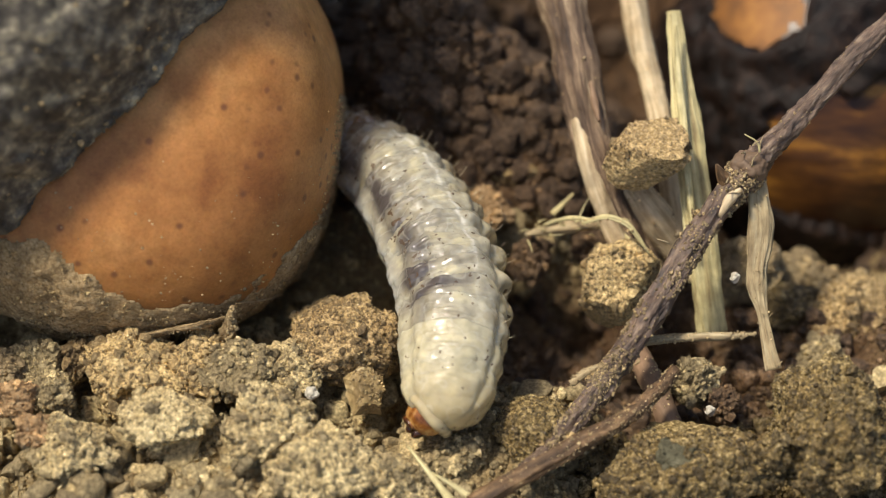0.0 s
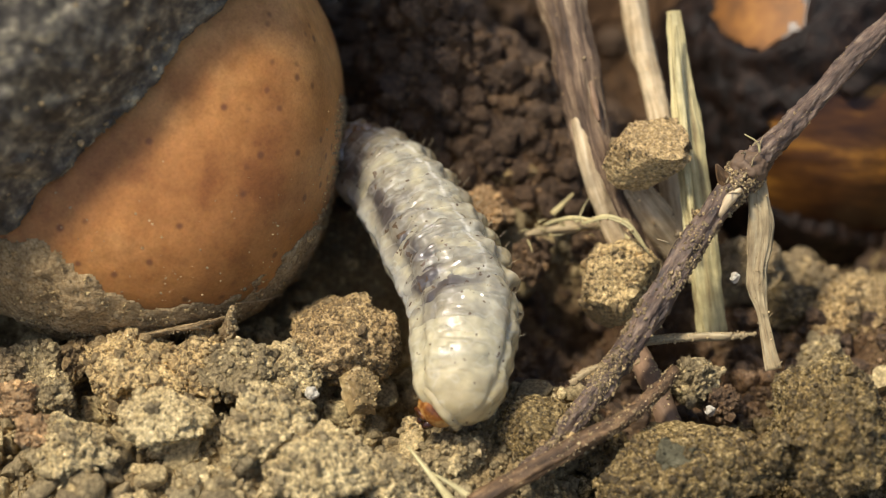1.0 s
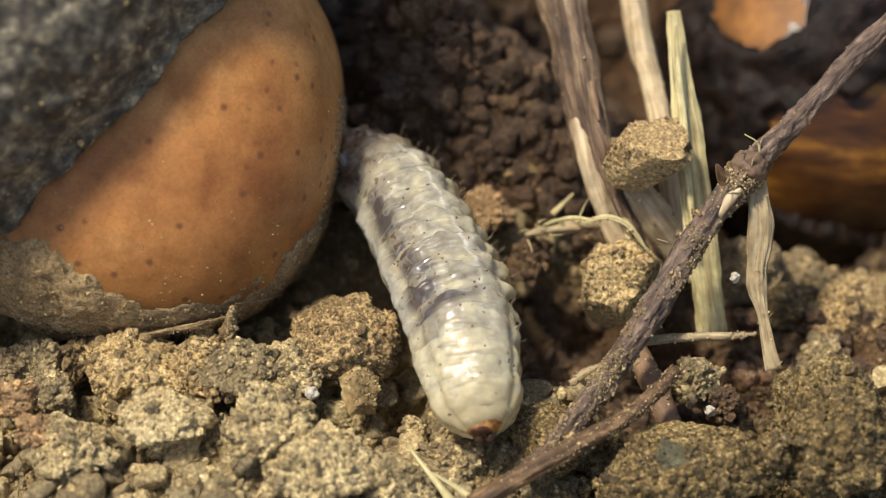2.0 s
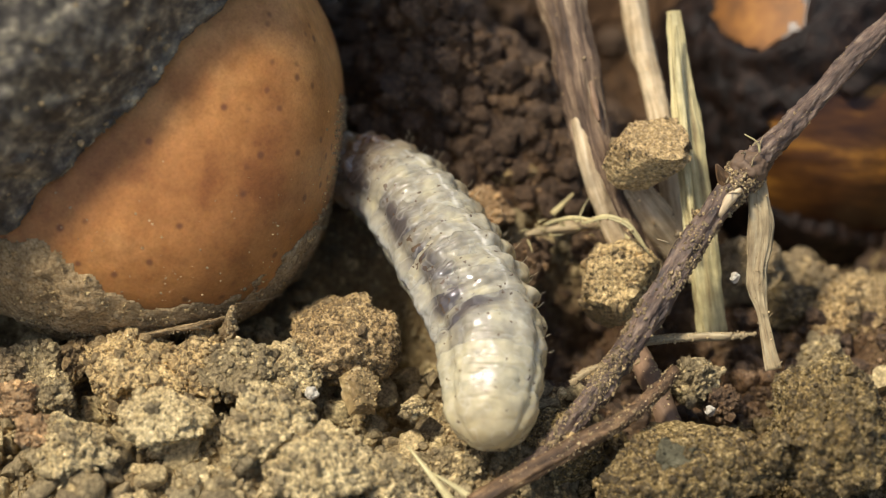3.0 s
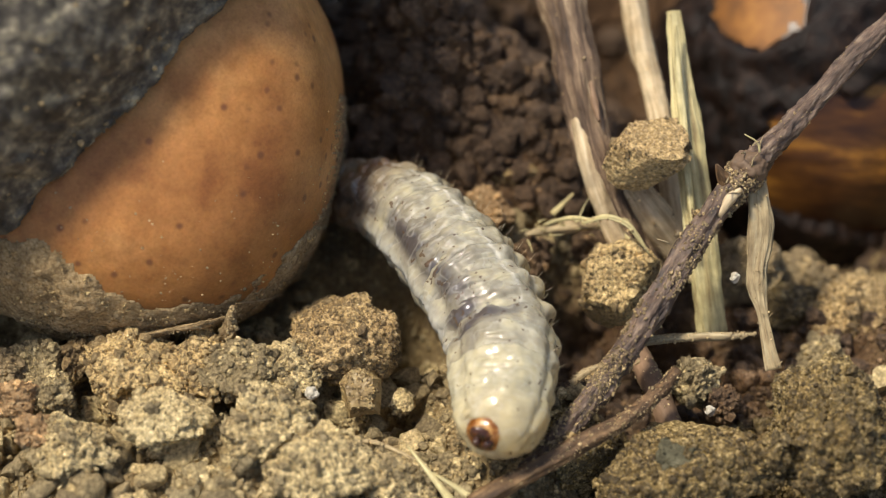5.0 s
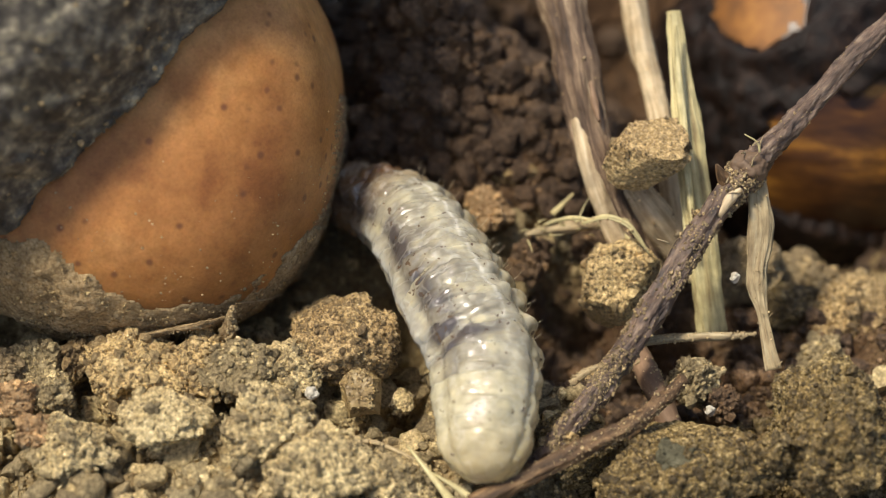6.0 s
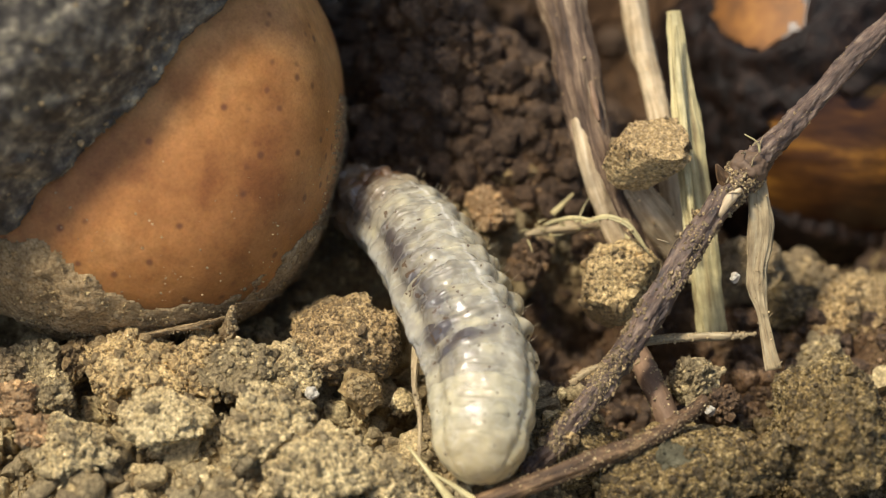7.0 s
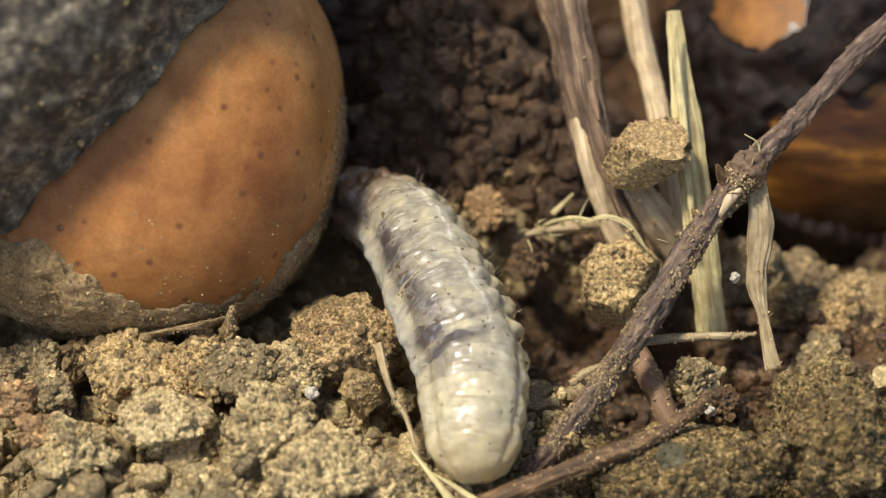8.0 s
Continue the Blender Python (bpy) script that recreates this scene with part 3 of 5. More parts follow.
soil_clod((12.74, 1.17, -3.4), (1.3, 1.1, 1.1), (0, 0, 0), SOIL_TAN, 42, grit=400, level=5, label="brown clod of soil behind the root")
side_clod = soil_clod((2.96, -7.55, 0), (1.35, 1.3, 1.15), (0, 0, 20), SOIL_OLIVE, 14, 0.1, 0.05, 1800, label="rounded olive-brown clod coated with wet grit")
soil_clod((7.78, -9, 0.0), (3.1, 1.6, 1.1), (0, 0, 0), SOIL_OLIVE, 15, 0.16, 0.10, 3200, 6, "long olive-brown lump of soil with wet grit")
soil_clod((7.66, -8.69, 0.62), (1.35, 0.8, 0.55), (0, 8, 0), SLATE, 31, 0.1, 0.03, 500, 5, "smooth grey stone set in a lump of soil", "stone")
soil_clod((12.68, -7.81, 0.4), (2.3, 2.4, 1.9), (0, 0, 0), SOIL_OLIVE, 16, 0.2, 0.14, 4200, 6, "tall granular olive-brown clod of soil")
soil_clod((10.26, -8.84, 0.5), (0.6, 0.6, 1.1), (0, 0, 0), SOIL_OLIVE, 32, 0.2, 0.08, 400, 5)
soil_clod((6.62, 1.11, 3.6), (1.6, 1.35, 1.55), (0, 20, 0), SOIL_GOLD, 17, 0.2, 0.022, 500, label="angular ochre clod caught between the stalks", faces=12)
soil_clod((5.76, -1.72, 0.4), (1.4, 1.2, 1.6), (0, 0, 0), SOIL_OCHRE, 18, 0.25, 0.05, 1200, label="ochre clod of soil leaning on the root")
soil_clod((1.48, 2.07, -0.4), (0.75, 0.7, 0.7), (0, 0, 0), SOIL_RED, 19, level=5, grit=200, label="small reddish-brown angular clod")
soil_clod((3.22, 4.67, -1.4), (1.5, 1.3, 0.9), (0, 0, 0), SOIL_GOLD, 20, 0.45, 0.06, 900)
soil_clod((2.49, 7.71, -2), (0.5, 0.45, 0.45), (0, 0, 0), SOIL_BROWN, 33, level=5, grit=100)
soil_clod((5.18, 0.96, -1.2), (0.8, 0.7, 0.6), (0, 0, 0), SOIL_BROWN, 22, level=5, grit=200)
soil_clod((2.93, 0.47, -1.2), (0.8, 0.8, 0.8), (0, 0, 0), SOIL_BROWN, 34, level=5, grit=200)
soil_clod((8.26, -5.15, -0.6), (0.7, 0.7, 1.2), (0, 0, 0), SOIL, 23, 0.25, 0.12, 400, 5)
soil_clod((9.06, -5.79, -0.8), (0.5, 0.6, 0.8), (0, 0, 0), SOIL_BROWN, 35, 0.25, 0.1, 200, 5)
soil_clod((11.86, -0.61, -3), (1.1, 1.1, 1.7), (0, 0, 0), SOIL_OLIVE, 24, grit=300, level=5, label="brown clod of soil behind the root")
soil_clod((13.94, -1.34, -3), (2.0, 1.5, 1.9), (0, 0, 0), SOIL_GOLD, 25, grit=500, label="brown clod of soil behind the root")
soil_clod((12.8, -3.1, -2.2), (0.8, 0.8, 0.9), (0, 0, 0), SOIL, 36, grit=300, level=5)


# ---- nuts ----
def shell_points(nu, nv):
    u = np.linspace(0, 2 * np.pi, nu, endpoint=False)
    v = np.linspace(0, np.pi, nv)
    uu, vv = np.meshgrid(u, v)
    d = np.stack([np.sin(vv) * np.cos(uu), np.sin(vv) * np.sin(uu), np.cos(vv)], -1).reshape(-1, 3)
    i = np.arange(nv - 1)[:, None] * nu
    a = np.arange(nu)[None]
    b = (a + 1) % nu
    return d, np.stack([(i + a), (i + b), (i + nu + b), (i + nu + a)], -1).reshape(-1, 4)[:, ::-1]


NUT_SIZE = np.array((7.0, 6.8, 7.9))


def nut_surface(d):
    rim = (np.abs(d[:, 0]) ** 2.25 + np.abs(d[:, 2]) ** 2.25) ** (1 / 2.25)
    r = (rim ** 3.3 + np.abs(d[:, 1]) ** 3.3) ** (-1 / 3.3)
    p = d * r[:, None] * NUT_SIZE
    p[:, 2] *= np.where(p[:, 2] > 0, 0.82, 1.0)
    return p + d * (0.10 * fbm(p * 0.18, 60, 2))[:, None]


def patch(name, side, offset, mat, parent, label, nu=500, nv=340):
    """A layer over the part of the nut where side > 0; offset(side, p) is its thickness."""
    d, f = shell_points(nu, nv)
    p = nut_surface(d)
    s = side(p)
    p = p + d * offset(s, p)[:, None]
    f = f[(s[f] > -0.25).any(axis=1)]
    used, back = np.unique(f, return_inverse=True)
    return part(name, p[used], back.reshape(f.shape), mat, parent, label)


def step(a, b, x):
    k = np.clip((x - a) / (b - a), 0, 1)
    return k * k * (3 - 2 * k)


def husk_side(p):
    return (-p[:, 0] * 0.72 + p[:, 2] * 0.69 + 0.65 + 0.12 * np.maximum(0, -2 - p[:, 0]) - 1.6 * np.maximum(0, -4.1 - p[:, 2])) + 0.20 * fbm(p * 0.55, 71, 3) + 0.07 * fbm(p * 2.2, 72, 3)


def dust_side(p):
    edge = np.interp(p[:, 0], [-4.0, -2.4, -0.5, -0.2, 1.7, 3.3, 4.8, 6.5], [-4.3, -4.6, -5.7, -6.4, -6.7, -6.5, -5.8, -3.6])
    return edge - p[:, 2] + 0.24 * fbm(p * 0.9, 81, 3) + 0.16 * fbm(p * 3.0, 84, 3)


nut = new("nut")
nut.matrix_world = pose(*(c * MM for c in (-10.46, 4.09, 2.6)), -52, 0, 0)
tagged(nut, "peeled orange-brown nut with rotten dark husk, lying in soil", "nut")
d, f = shell_points(280, 190)
part("kernel", nut_surface(d), f, NUT, nut)
# unseen lump on top is added to shade the kernel and soil behind
patch("husk", husk_side, lambda s, p: np.where(s > 0, 0.50 + 3.0 * step(0, 2.0, s) + 2.6 * step(1.2, 6.0, s) + 4.0 * step(2.5, 6.5, p[:, 2]), -0.3) + step(0.1, 1.6, s) * (0.45 * fbm(p * 0.6, 73, 3) + 0.3 * grains(p * 0.7, 74) + 0.2 * chips(p * 2.0, 75) + 0.1 * grains(p * 5.0, 76)), HUSK, nut, "thick blackened husk with torn edge and grey mould", 540, 360)
patch("skin", dust_side, lambda s, p: np.where(s > 0, 0.035, -0.2) + step(0, 0.5, s) * (0.06 + 0.09 * grains(p * 4, 82) + 0.08 * fbm(p * 1.5, 83, 3)), DUST, nut, "torn papery skin caked with soil dust")


def on_nut(x, z, out=0.0):
    """The place on the near face of the nut at x and z of its own space."""
    rim = (abs(x / 7.0) ** 2.25 + abs(z / (7.9 if z < 0 else 6.48)) ** 2.25) ** (1 / 2.25)
    y = -max(0.02, 1 - rim ** 3.3) ** (1 / 3.3) * 6.8
    return np.array((x, y, z)) * (1 + out / 7)


dd, ff = shell_points(420, 280)
sp = nut_surface(dd)
face = np.nonzero((dd[:, 1] < -0.05) & (dust_side(sp) > -1.2 - 3.5 * RNG.uniform(0, 1, len(sp)) ** 3) & (husk_side(sp) < -0.1))[0]
pick = RNG.choice(face, 900)
c = crumbs(sp[pick] * 1.001, 0.012 + 0.045 * RNG.uniform(0, 1, 900) ** 3, 1, rough=0.4)
tagged(part("clinging_soil", *c, SOIL_DUST, nut, "fine soil grains stuck to the nut", smooth=False), kind="stuff")

pick = RNG.choice(np.nonzero((dd[:, 1] < -0.05) & (dust_side(sp) > 0.05) & (husk_side(sp) < -0.1))[0], 6500)
c = crumbs(sp[pick] * 1.017, 0.012 + 0.07 * RNG.uniform(0, 1, 6500) ** 3, 1, rough=0.5)
tagged(part("clinging_soil", *c, SOIL_OCHRE, nut, "brown soil crust on the torn skin", smooth=False), kind="stuff")

dd, ff = shell_points(420, 280)
sp = nut_surface(dd)
hs = husk_side(sp)
rise = 0.55 + 3.0 * step(0, 2.0, hs) + 2.6 * step(1.2, 6.0, hs) + 4.0 * step(2.5, 6.5, sp[:, 2]) + step(0.1, 1.6, hs) * 0.28
pick = RNG.choice(np.nonzero((dd[:, 1] < 0.2) & (hs > 0.1))[0], 2600)
c = crumbs((sp + dd * rise[:, None])[pick], 0.02 + 0.13 * RNG.uniform(0, 1, 2600) ** 3, 1, rough=0.5)
tagged(part("clinging_soil", *c, SOIL_TAN, nut, "soil grains stuck to the rotten husk", smooth=False), kind="stuff")

# dusty rim on the side towards the grub
rim_at = np.nonzero((sp[:, 0] > 5.6) & (sp[:, 2] < 0.4) & (np.abs(dd[:, 1] + 0.1) < 0.3))[0]
pick = RNG.choice(rim_at, 1500)
c = crumbs(sp[pick] * (1.0 + 0.006 * RNG.uniform(0, 1, (1500, 1))), 0.012 + 0.05 * RNG.uniform(0, 1, 1500) ** 3, 1, rough=0.5)
tagged(part("clinging_soil", *c, SOIL_DUST, nut, "dust on the rim of the nut", smooth=False), kind="stuff")

far_nut = new("rotten_nut")
far_nut.matrix_world = pose(*(c * MM for c in (14.34, 10.8, -4.25)), -48, 6, 0)
tagged(far_nut, "wet rotten nut, dark husk over amber kernel", "nut")
d, f = shell_points(200, 130)
s = np.array((5.7, 5.2, 6.6))
part("kernel", d * s, f, AMBER_SHADED, far_nut)
q = d * s
hole = np.minimum(np.hypot((q[:, 0] + 3.3) / 1.5, (q[:, 2] - 2.9) / 1.3), np.hypot((q[:, 0] - 0.6) / 3.6, (q[:, 2] + 2.4) / 2.9))
keep = hole + np.where(hole < 1.5, 0.28, 0.0) * fbm(q * 0.8, 91, 3) - 1
off = np.where(keep > 0, 0.45, -0.3) + step(0, 0.3, keep) * (0.35 * fbm(q * 0.6, 92, 3) + 0.3 * grains(q * 1.1, 93))
bright = np.hypot((q[:, 0] + 3.3) / 1.8, (q[:, 2] - 2.9) / 1.6) + 0.4 * fbm(q * 0.9, 94, 3)
f2 = f[(bright[f] < 1).all(axis=1) & (d[f][:, :, 1] < 0).all(axis=1)]
part("lit_flesh", q * 1.006, f2, ORANGE_LIT, far_nut, "bright orange patch of kernel, sunlight in its colour")
part("husk", q + d * off[:, None], f, WET_HUSK, far_nut, "wet black-brown husk with holes")


# ---- stalks, roots and straws ----
def curve(points, n):
    """Smooth line through the points: n places."""
    p = np.array(points, float)
    p = np.concatenate([[2 * p[0] - p[1]], p, [2 * p[-1] - p[-2]]])
    out = []
    t = np.linspace(0, len(points) - 1 - 1e-6, n)
    for k in t:
        i, u = int(k), k - int(k)
        a, b, c, d = p[i:i + 4]
        out.append(0.5 * (2 * b + (c - a) * u + (2 * a - 5 * b + 4 * c - d) * u * u + (3 * b - a - 3 * c + d) * u ** 3))
    return np.array(out)


def tube(points, radii, flat=1.0, sides=24, per_mm=9, rough=0.12, ridges=0.0, seed=0, face=(0, -0.6, 0.8), knots=0.0, flutes=0, scaly=0.0):
    """A stem along the points (millimetres): flat < 1 thins it towards face; ridges: depth of long grooves."""
    length = sum(np.linalg.norm(np.subtract(b, a)) for a, b in zip(points[:-1], points[1:]))
    n = max(6, int(length * per_mm))
    c = curve(points, n)
    k = np.linspace(0, 1, n)
    r = np.interp(k, np.linspace(0, 1, len(radii)), radii)
    tan = np.gradient(c, axis=0)
    tan /= np.linalg.norm(tan, axis=1)[:, None]
    side = np.cross(tan, np.array(face))
    side /= np.linalg.norm(side, axis=1)[:, None]
    out = np.cross(side, tan)
    a = np.linspace(0, 2 * np.pi, sides, endpoint=False)
    along = (k * length)[:, None]
    q = np.stack([np.broadcast_to(np.cos(a) * 1.3, (n, sides)), np.broadcast_to(np.sin(a) * 1.3, (n, sides)), np.broadcast_to(along * 1.1, (n, sides))], -1).reshape(-1, 3)
    g = 1 + rough * fbm(q + seed * 9.1, seed, 3).reshape(n, sides)
    q2 = q * np.array([3.0, 3.0, 0.25])
    g = g + ridges * vnoise(q2 + seed, seed + 3).reshape(n, sides) + knots * np.maximum(0, vnoise(q * 0.6 + seed, seed + 4)).reshape(n, sides)
    if scaly:
        g = g + scaly * (chips(q * np.array((3.2, 3.2, 2.2)) + seed, seed + 6) - 0.3).reshape(n, sides) + 0.5 * scaly * fbm(q * 5.0, seed + 7, 2).reshape(n, sides)
    if flutes:
        g = g * (1 + 0.10 * np.cos(flutes * a)[None] * np.abs(np.sin(a))[None])
    ring = (np.cos(a)[None, :, None] * side[:, None] + flat * np.sin(a)[None, :, None] * out[:, None]) * (r[:, None] * g)[..., None]
    v = (c[:, None] + ring).reshape(-1, 3)
    i = np.arange(n - 1)[:, None] * sides
    j = np.arange(sides)[None]
    jj = (j + 1) % sides
    f = np.stack([i + j, i + jj, i + sides + jj, i + sides + j], -1).reshape(-1, 4)
    v = np.concatenate([v, c[:1], c[-1:]])
    m = n * sides
    b = np.arange(sides)
    cap = np.concatenate([np.stack([(b + 1) % sides, b, np.full(sides, m)], 1), np.stack([m - sides + b, m - sides + (b + 1) % sides, np.full(sides, m + 1)], 1)])
    return v, [f, cap]


def fibre(ob, points, radii, seed, sides, n):
    """Coordinates that follow the stem, for its grain: across in millimetres, and along."""
    length = sum(np.linalg.norm(np.subtract(b, a)) for a, b in zip(points[:-1], points[1:]))
    a = np.linspace(0, 2 * np.pi, sides, endpoint=False)
    r = max(radii)
    g = np.stack([np.broadcast_to(r * np.cos(a) + seed * 7, (n, sides)), np.broadcast_to(r * np.sin(a), (n, sides)), np.broadcast_to(np.linspace(0, length, n)[:, None], (n, sides))], -1).reshape(-1, 3)
    g = np.concatenate([g, g[:1], g[-1:]])
    at = ob.data.attributes.new("fibre", "FLOAT_VECTOR", "POINT")
    at.data.foreach_set("vector", g.astype(np.float32).ravel())


def strand(name, pts, radii, mat, parent, seed=0, label="", sides=24, **kw):
    v, f = tube(pts, radii, seed=seed, sides=sides, **kw)
    ob = part(name, v, f, mat, parent, label)
    fibre(ob, pts, radii, seed, sides, (len(v) - 2) // sides)
    return v


def stem(name, points, radii, mat, label, category, seed=0, dirt=0, dirt_size=0.12, clump=0.0, dirty=(0.0, 1.0), lumps=0, **kw):
    """A stem as a thing of its own, its base at the first point; dirt: soil crumbs that cling to it, in clumps."""
    base = np.array(points[0], float)
    pts = [np.array(p, float) - base for p in points]
    ob = new(name)
    ob.location = base * MM
    tagged(ob, label, category)
    v = strand("stem", pts, radii, mat, ob, seed, **kw)
    if dirt:
        w = np.exp(3.0 * clump * vnoise(v[:-2] * 0.9 + seed, seed + 50) + 1.2 * clump * vnoise(v[:-2] * 3.1, seed + 51))
        k = np.linspace(0, 1, len(v) - 2)
        w = w * np.where((k > dirty[0]) & (k < dirty[1]), 1.0, 0.012)
        pick = RNG.choice(len(v) - 2, dirt, p=w / w.sum())
        c = crumbs(v[pick] + RNG.normal(0, 0.02, (dirt, 3)), 0.02 + dirt_size * RNG.uniform(0, 1, dirt) ** 3.5, 1, seed=seed, rough=0.45)
        tagged(part("clinging_soil", *c, SOIL_TAN if clump > 0.9 else SOIL_DUST, ob, "soil grains stuck to the bark", smooth=False), kind="stuff")
    for _ in range(lumps):
        k = int(RNG.uniform(*dirty) * (len(v) - 2))
        c = crumbs(v[k:k + 1], [RNG.uniform(0.16, 0.34)], 3, rough=0.4, seed=seed)
        g = RNG.integers(0, len(c[0]), 60)
        part("soil_lump", *joined(c, crumbs(c[0][g], RNG.uniform(0.02, 0.06, 60), 1, rough=0.4)), SOIL_GOLD, ob, "lump of soil stuck to the bark", smooth=False)
    return ob


def frayed(ob, at, n, length, mat, seed, spread=1.0, thick=0.03):
    """Loose fibres that stand off a stem round one place."""
    base = np.array(at) - np.array(ob.location) / MM
    r = np.random.default_rng(seed)
    for _ in range(n):
        a = base + r.normal(0, 0.25, 3) * spread
        w = r.normal(0, 1, 3) + np.array((0, -0.2, 0.5))
        w /= np.linalg.norm(w)
        k = length * r.uniform(0.5, 1.2)
        strand("fibre", [a, a + w * k * 0.5, a + w * k + r.normal(0, 0.2, 3) * k], [thick, thick * 0.8, thick * 0.3], mat, ob, seed, sides=7, per_mm=10, rough=0.1)


stalk = stem("dead_stalk", [(7.31, -1.01, -1.17), (6.16, 0.47, 0.36), (5.11, 2.53, 2.36), (4.48, 5.48, 3.78), (3.93, 8.96, 4.46)], [0.5, 0.60, 0.60, 0.70, 0.86], STALK, "weathered brown dead stalk standing in the soil", "stalk", 1, 200, 0.05, 0.6, ridges=0.12, knots=0.25, scaly=0.10, per_mm=12, sides=40)
# pale bare wood; the stalk's sunlit left half is put into its colour
strand("bare_strip", [np.array(p) - np.array((7.31, -1.01, -1.17)) for p in ((6.54, -0.86, -0.04), (5.62, 0.24, 1.01), (4.94, 1.61, 2.27), (4.53, 3.58, 3.18), (4.23, 5.93, 4.00))], [0.30, 0.36, 0.32, 0.28, 0.12], BARE, stalk, 41, "pale strip of bare wood, sunlit side in its colour", ridges=0.1, flat=0.9)
strand("bark_streak", [np.array(p) - np.array((7.31, -1.01, -1.17)) for p in ((5.19, 2.46, 3.75), (5.06, 3.24, 3.86), (4.96, 3.91, 4.11))], [0.05, 0.14, 0.05], TAN, stalk, 54, "reddish streak of torn bark")
stem("twig", [(0.24, 12.31, -4), (1.09, 12.99, -3), (2.26, 14.01, -1.6)], [0.25, 0.3, 0.34], RED_BARK, "reddish-brown twig in the shade behind", "twig", 52, 30, 0.06)
stem("dead_stalk", [(8.05, 0.35, 0.2), (7.34, 4.07, 2.33), (6.87, 6.73, 2.84), (6.44, 9.54, 3.87)], [0.42, 0.38, 0.40, 0.45], BARE, "thin pale-brown dead stalk standing in the soil", "stalk", 2, 60, 0.05, 0.6, ridges=0.12, flutes=4)
stem("dead_stalk", [(6.31, 1.56, 1.60), (7.19, 0.84, 0.66), (8.11, 0.31, -0.52)], [0.5, 0.62, 0.6], BARE, "broken reddish-brown piece of stalk under a clod", "stalk", 17, 260, 0.05, 0.6, ridges=0.08, knots=0.2)
straw = stem("straw", [(9.04, -2.79, -1.0), (8.59, -0.44, 1.2), (8.13, 2.41, 3.37), (7.79, 6.28, 5.02)], [0.50, 0.52, 0.52, 0.20], STRAW, "flat pale yellow-green straw standing in the soil", "straw", 3, 60, 0.03, 0.5, flat=0.35, ridges=0.12, sides=56, flutes=9)
# added rib that stands for the sunlit left edge of the straw
strand("lit_edge", [np.array(p) - np.array((9.04, -2.79, -1)) for p in ((7.77, 5.21, 5.47), (7.86, 3.60, 4.59), (8.02, 1.77, 3.54), (8.19, 0.02, 2.43), (8.38, -1.24, 1.31))], [0.05, 0.13, 0.15, 0.12, 0.04], STRAW, straw, 55, "added yellow strand for the sunlit edge of the straw", flat=0.7, ridges=0.1)
root = stem("root", [(15.19, 4.79, 6.6), (13.1, 3.06, 5.6), (11.36, 1.31, 4.8), (9.94, 0.01, 4.2), (8.52, -1.71, 3.4), (6.63, -4.45, 2.2), (5.06, -6.4, 1.2), (3.59, -8.27, 0.6), (2.6, -9.17, 0.2)], [0.28, 0.32, 0.32, 0.46, 0.36, 0.40, 0.36, 0.36, 0.25], BARK, "long dirt-caked brown root crossing over the soil", "root", 4, 6000, 0.065, 1.0, (0.36, 0.90), 8, ridges=0.12, knots=0.4, flutes=5, scaly=0.22, per_mm=14, sides=40, rough=0.16)
rb = np.array((15.19, 4.79, 6.6))
strand("stub", [np.array(p) - rb for p in ((9.47, -0.58, 3.9), (9.07, -0.43, 4.3), (8.82, -0.3, 4.8))], [0.26, 0.22, 0.05], RED_BARK, root, 42, "pointed reddish stub on the root")
strand("bare_strip", [np.array(p) - rb for p in ((8.89, -1.63, 3.75), (9.26, -1.14, 4.1), (9.63, -0.91, 4.3))], [0.08, 0.2, 0.08], BARE, root, 43, "scraped orange-brown patch of bare wood")
kv, kf = ball(5)
kp = kv * np.array((0.62, 0.55, 0.6)) * (1 + 0.16 * fbm(kv * 2.0, 44, 3))[:, None]
part("knot", kp + np.array((9.94, 0.01, 4.25)) - rb, kf, STALK, root, "gnarled knot on the root")
for n, (at, k) in enumerate((((10.1, 0.27, 4.6), 5), ((9.43, -0.71, 4.2), 4), ((7.6, -2.32, 3), 4), ((6.81, -3.85, 2.6), 4), ((8.3, -2.32, 3.3), 3))):
    frayed(root, at, k, 0.55, SHRED, 60 + n, 1.2)
strand("fibre", [np.array(p) - rb for p in ((10.26, 0.22, 4.8), (10.17, 0.48, 5), (9.76, 0.65, 5.2))], [0.04, 0.035, 0.02], STRAW, root, 45, sides=8)
twig = stem("twig", [(0.89, -10.7, 0.8), (3.82, -8.92, 1.1), (5.63, -7.81, 1.2), (6.75, -6.8, 1.3), (7.45, -5.99, 1.4)], [0.27, 0.27, 0.23, 0.22, 0.20], RED_BARK, "dark reddish-brown twig lying on the soil", "twig", 5, 900, 0.04, 0.7, ridges=0.12, knots=0.2, scaly=0.18, per_mm=14, sides=32)
stem("dead_stalk", [(6.38, -3.78, -0.6), (6.93, -5.51, -0.4), (7.49, -7.14, -0.6)], [0.36, 0.40, 0.40], TAN, "short reddish-brown dead stalk under the root", "stalk", 6, 260, 0.05, 0.8, ridges=0.05, knots=0.15)
strip = stem("leaf_strip", [(10.14, 0.25, 4.2), (10.35, -1.31, 2.9), (10.22, -2.55, 1.8), (10.45, -3.53, 0.95), (10.76, -5, 0)], [0.26, 0.37, 0.32, 0.17, 0.25], SHRED, "dry frayed fibrous leaf strip hanging from the root", "leaf strip", 7, 160, 0.03, 0.8, flat=0.22, rough=0.22, ridges=0.4, sides=48, flutes=7)
for n, at in enumerate(((10.26, -2.4, 1.9), (10.53, -3.72, 0.9), (10.83, -4.96, 0.1), (10.33, -0.76, 3.4))):
    frayed(strip, at, 2, 0.35, SHRED, 80 + n, 0.5, 0.02)
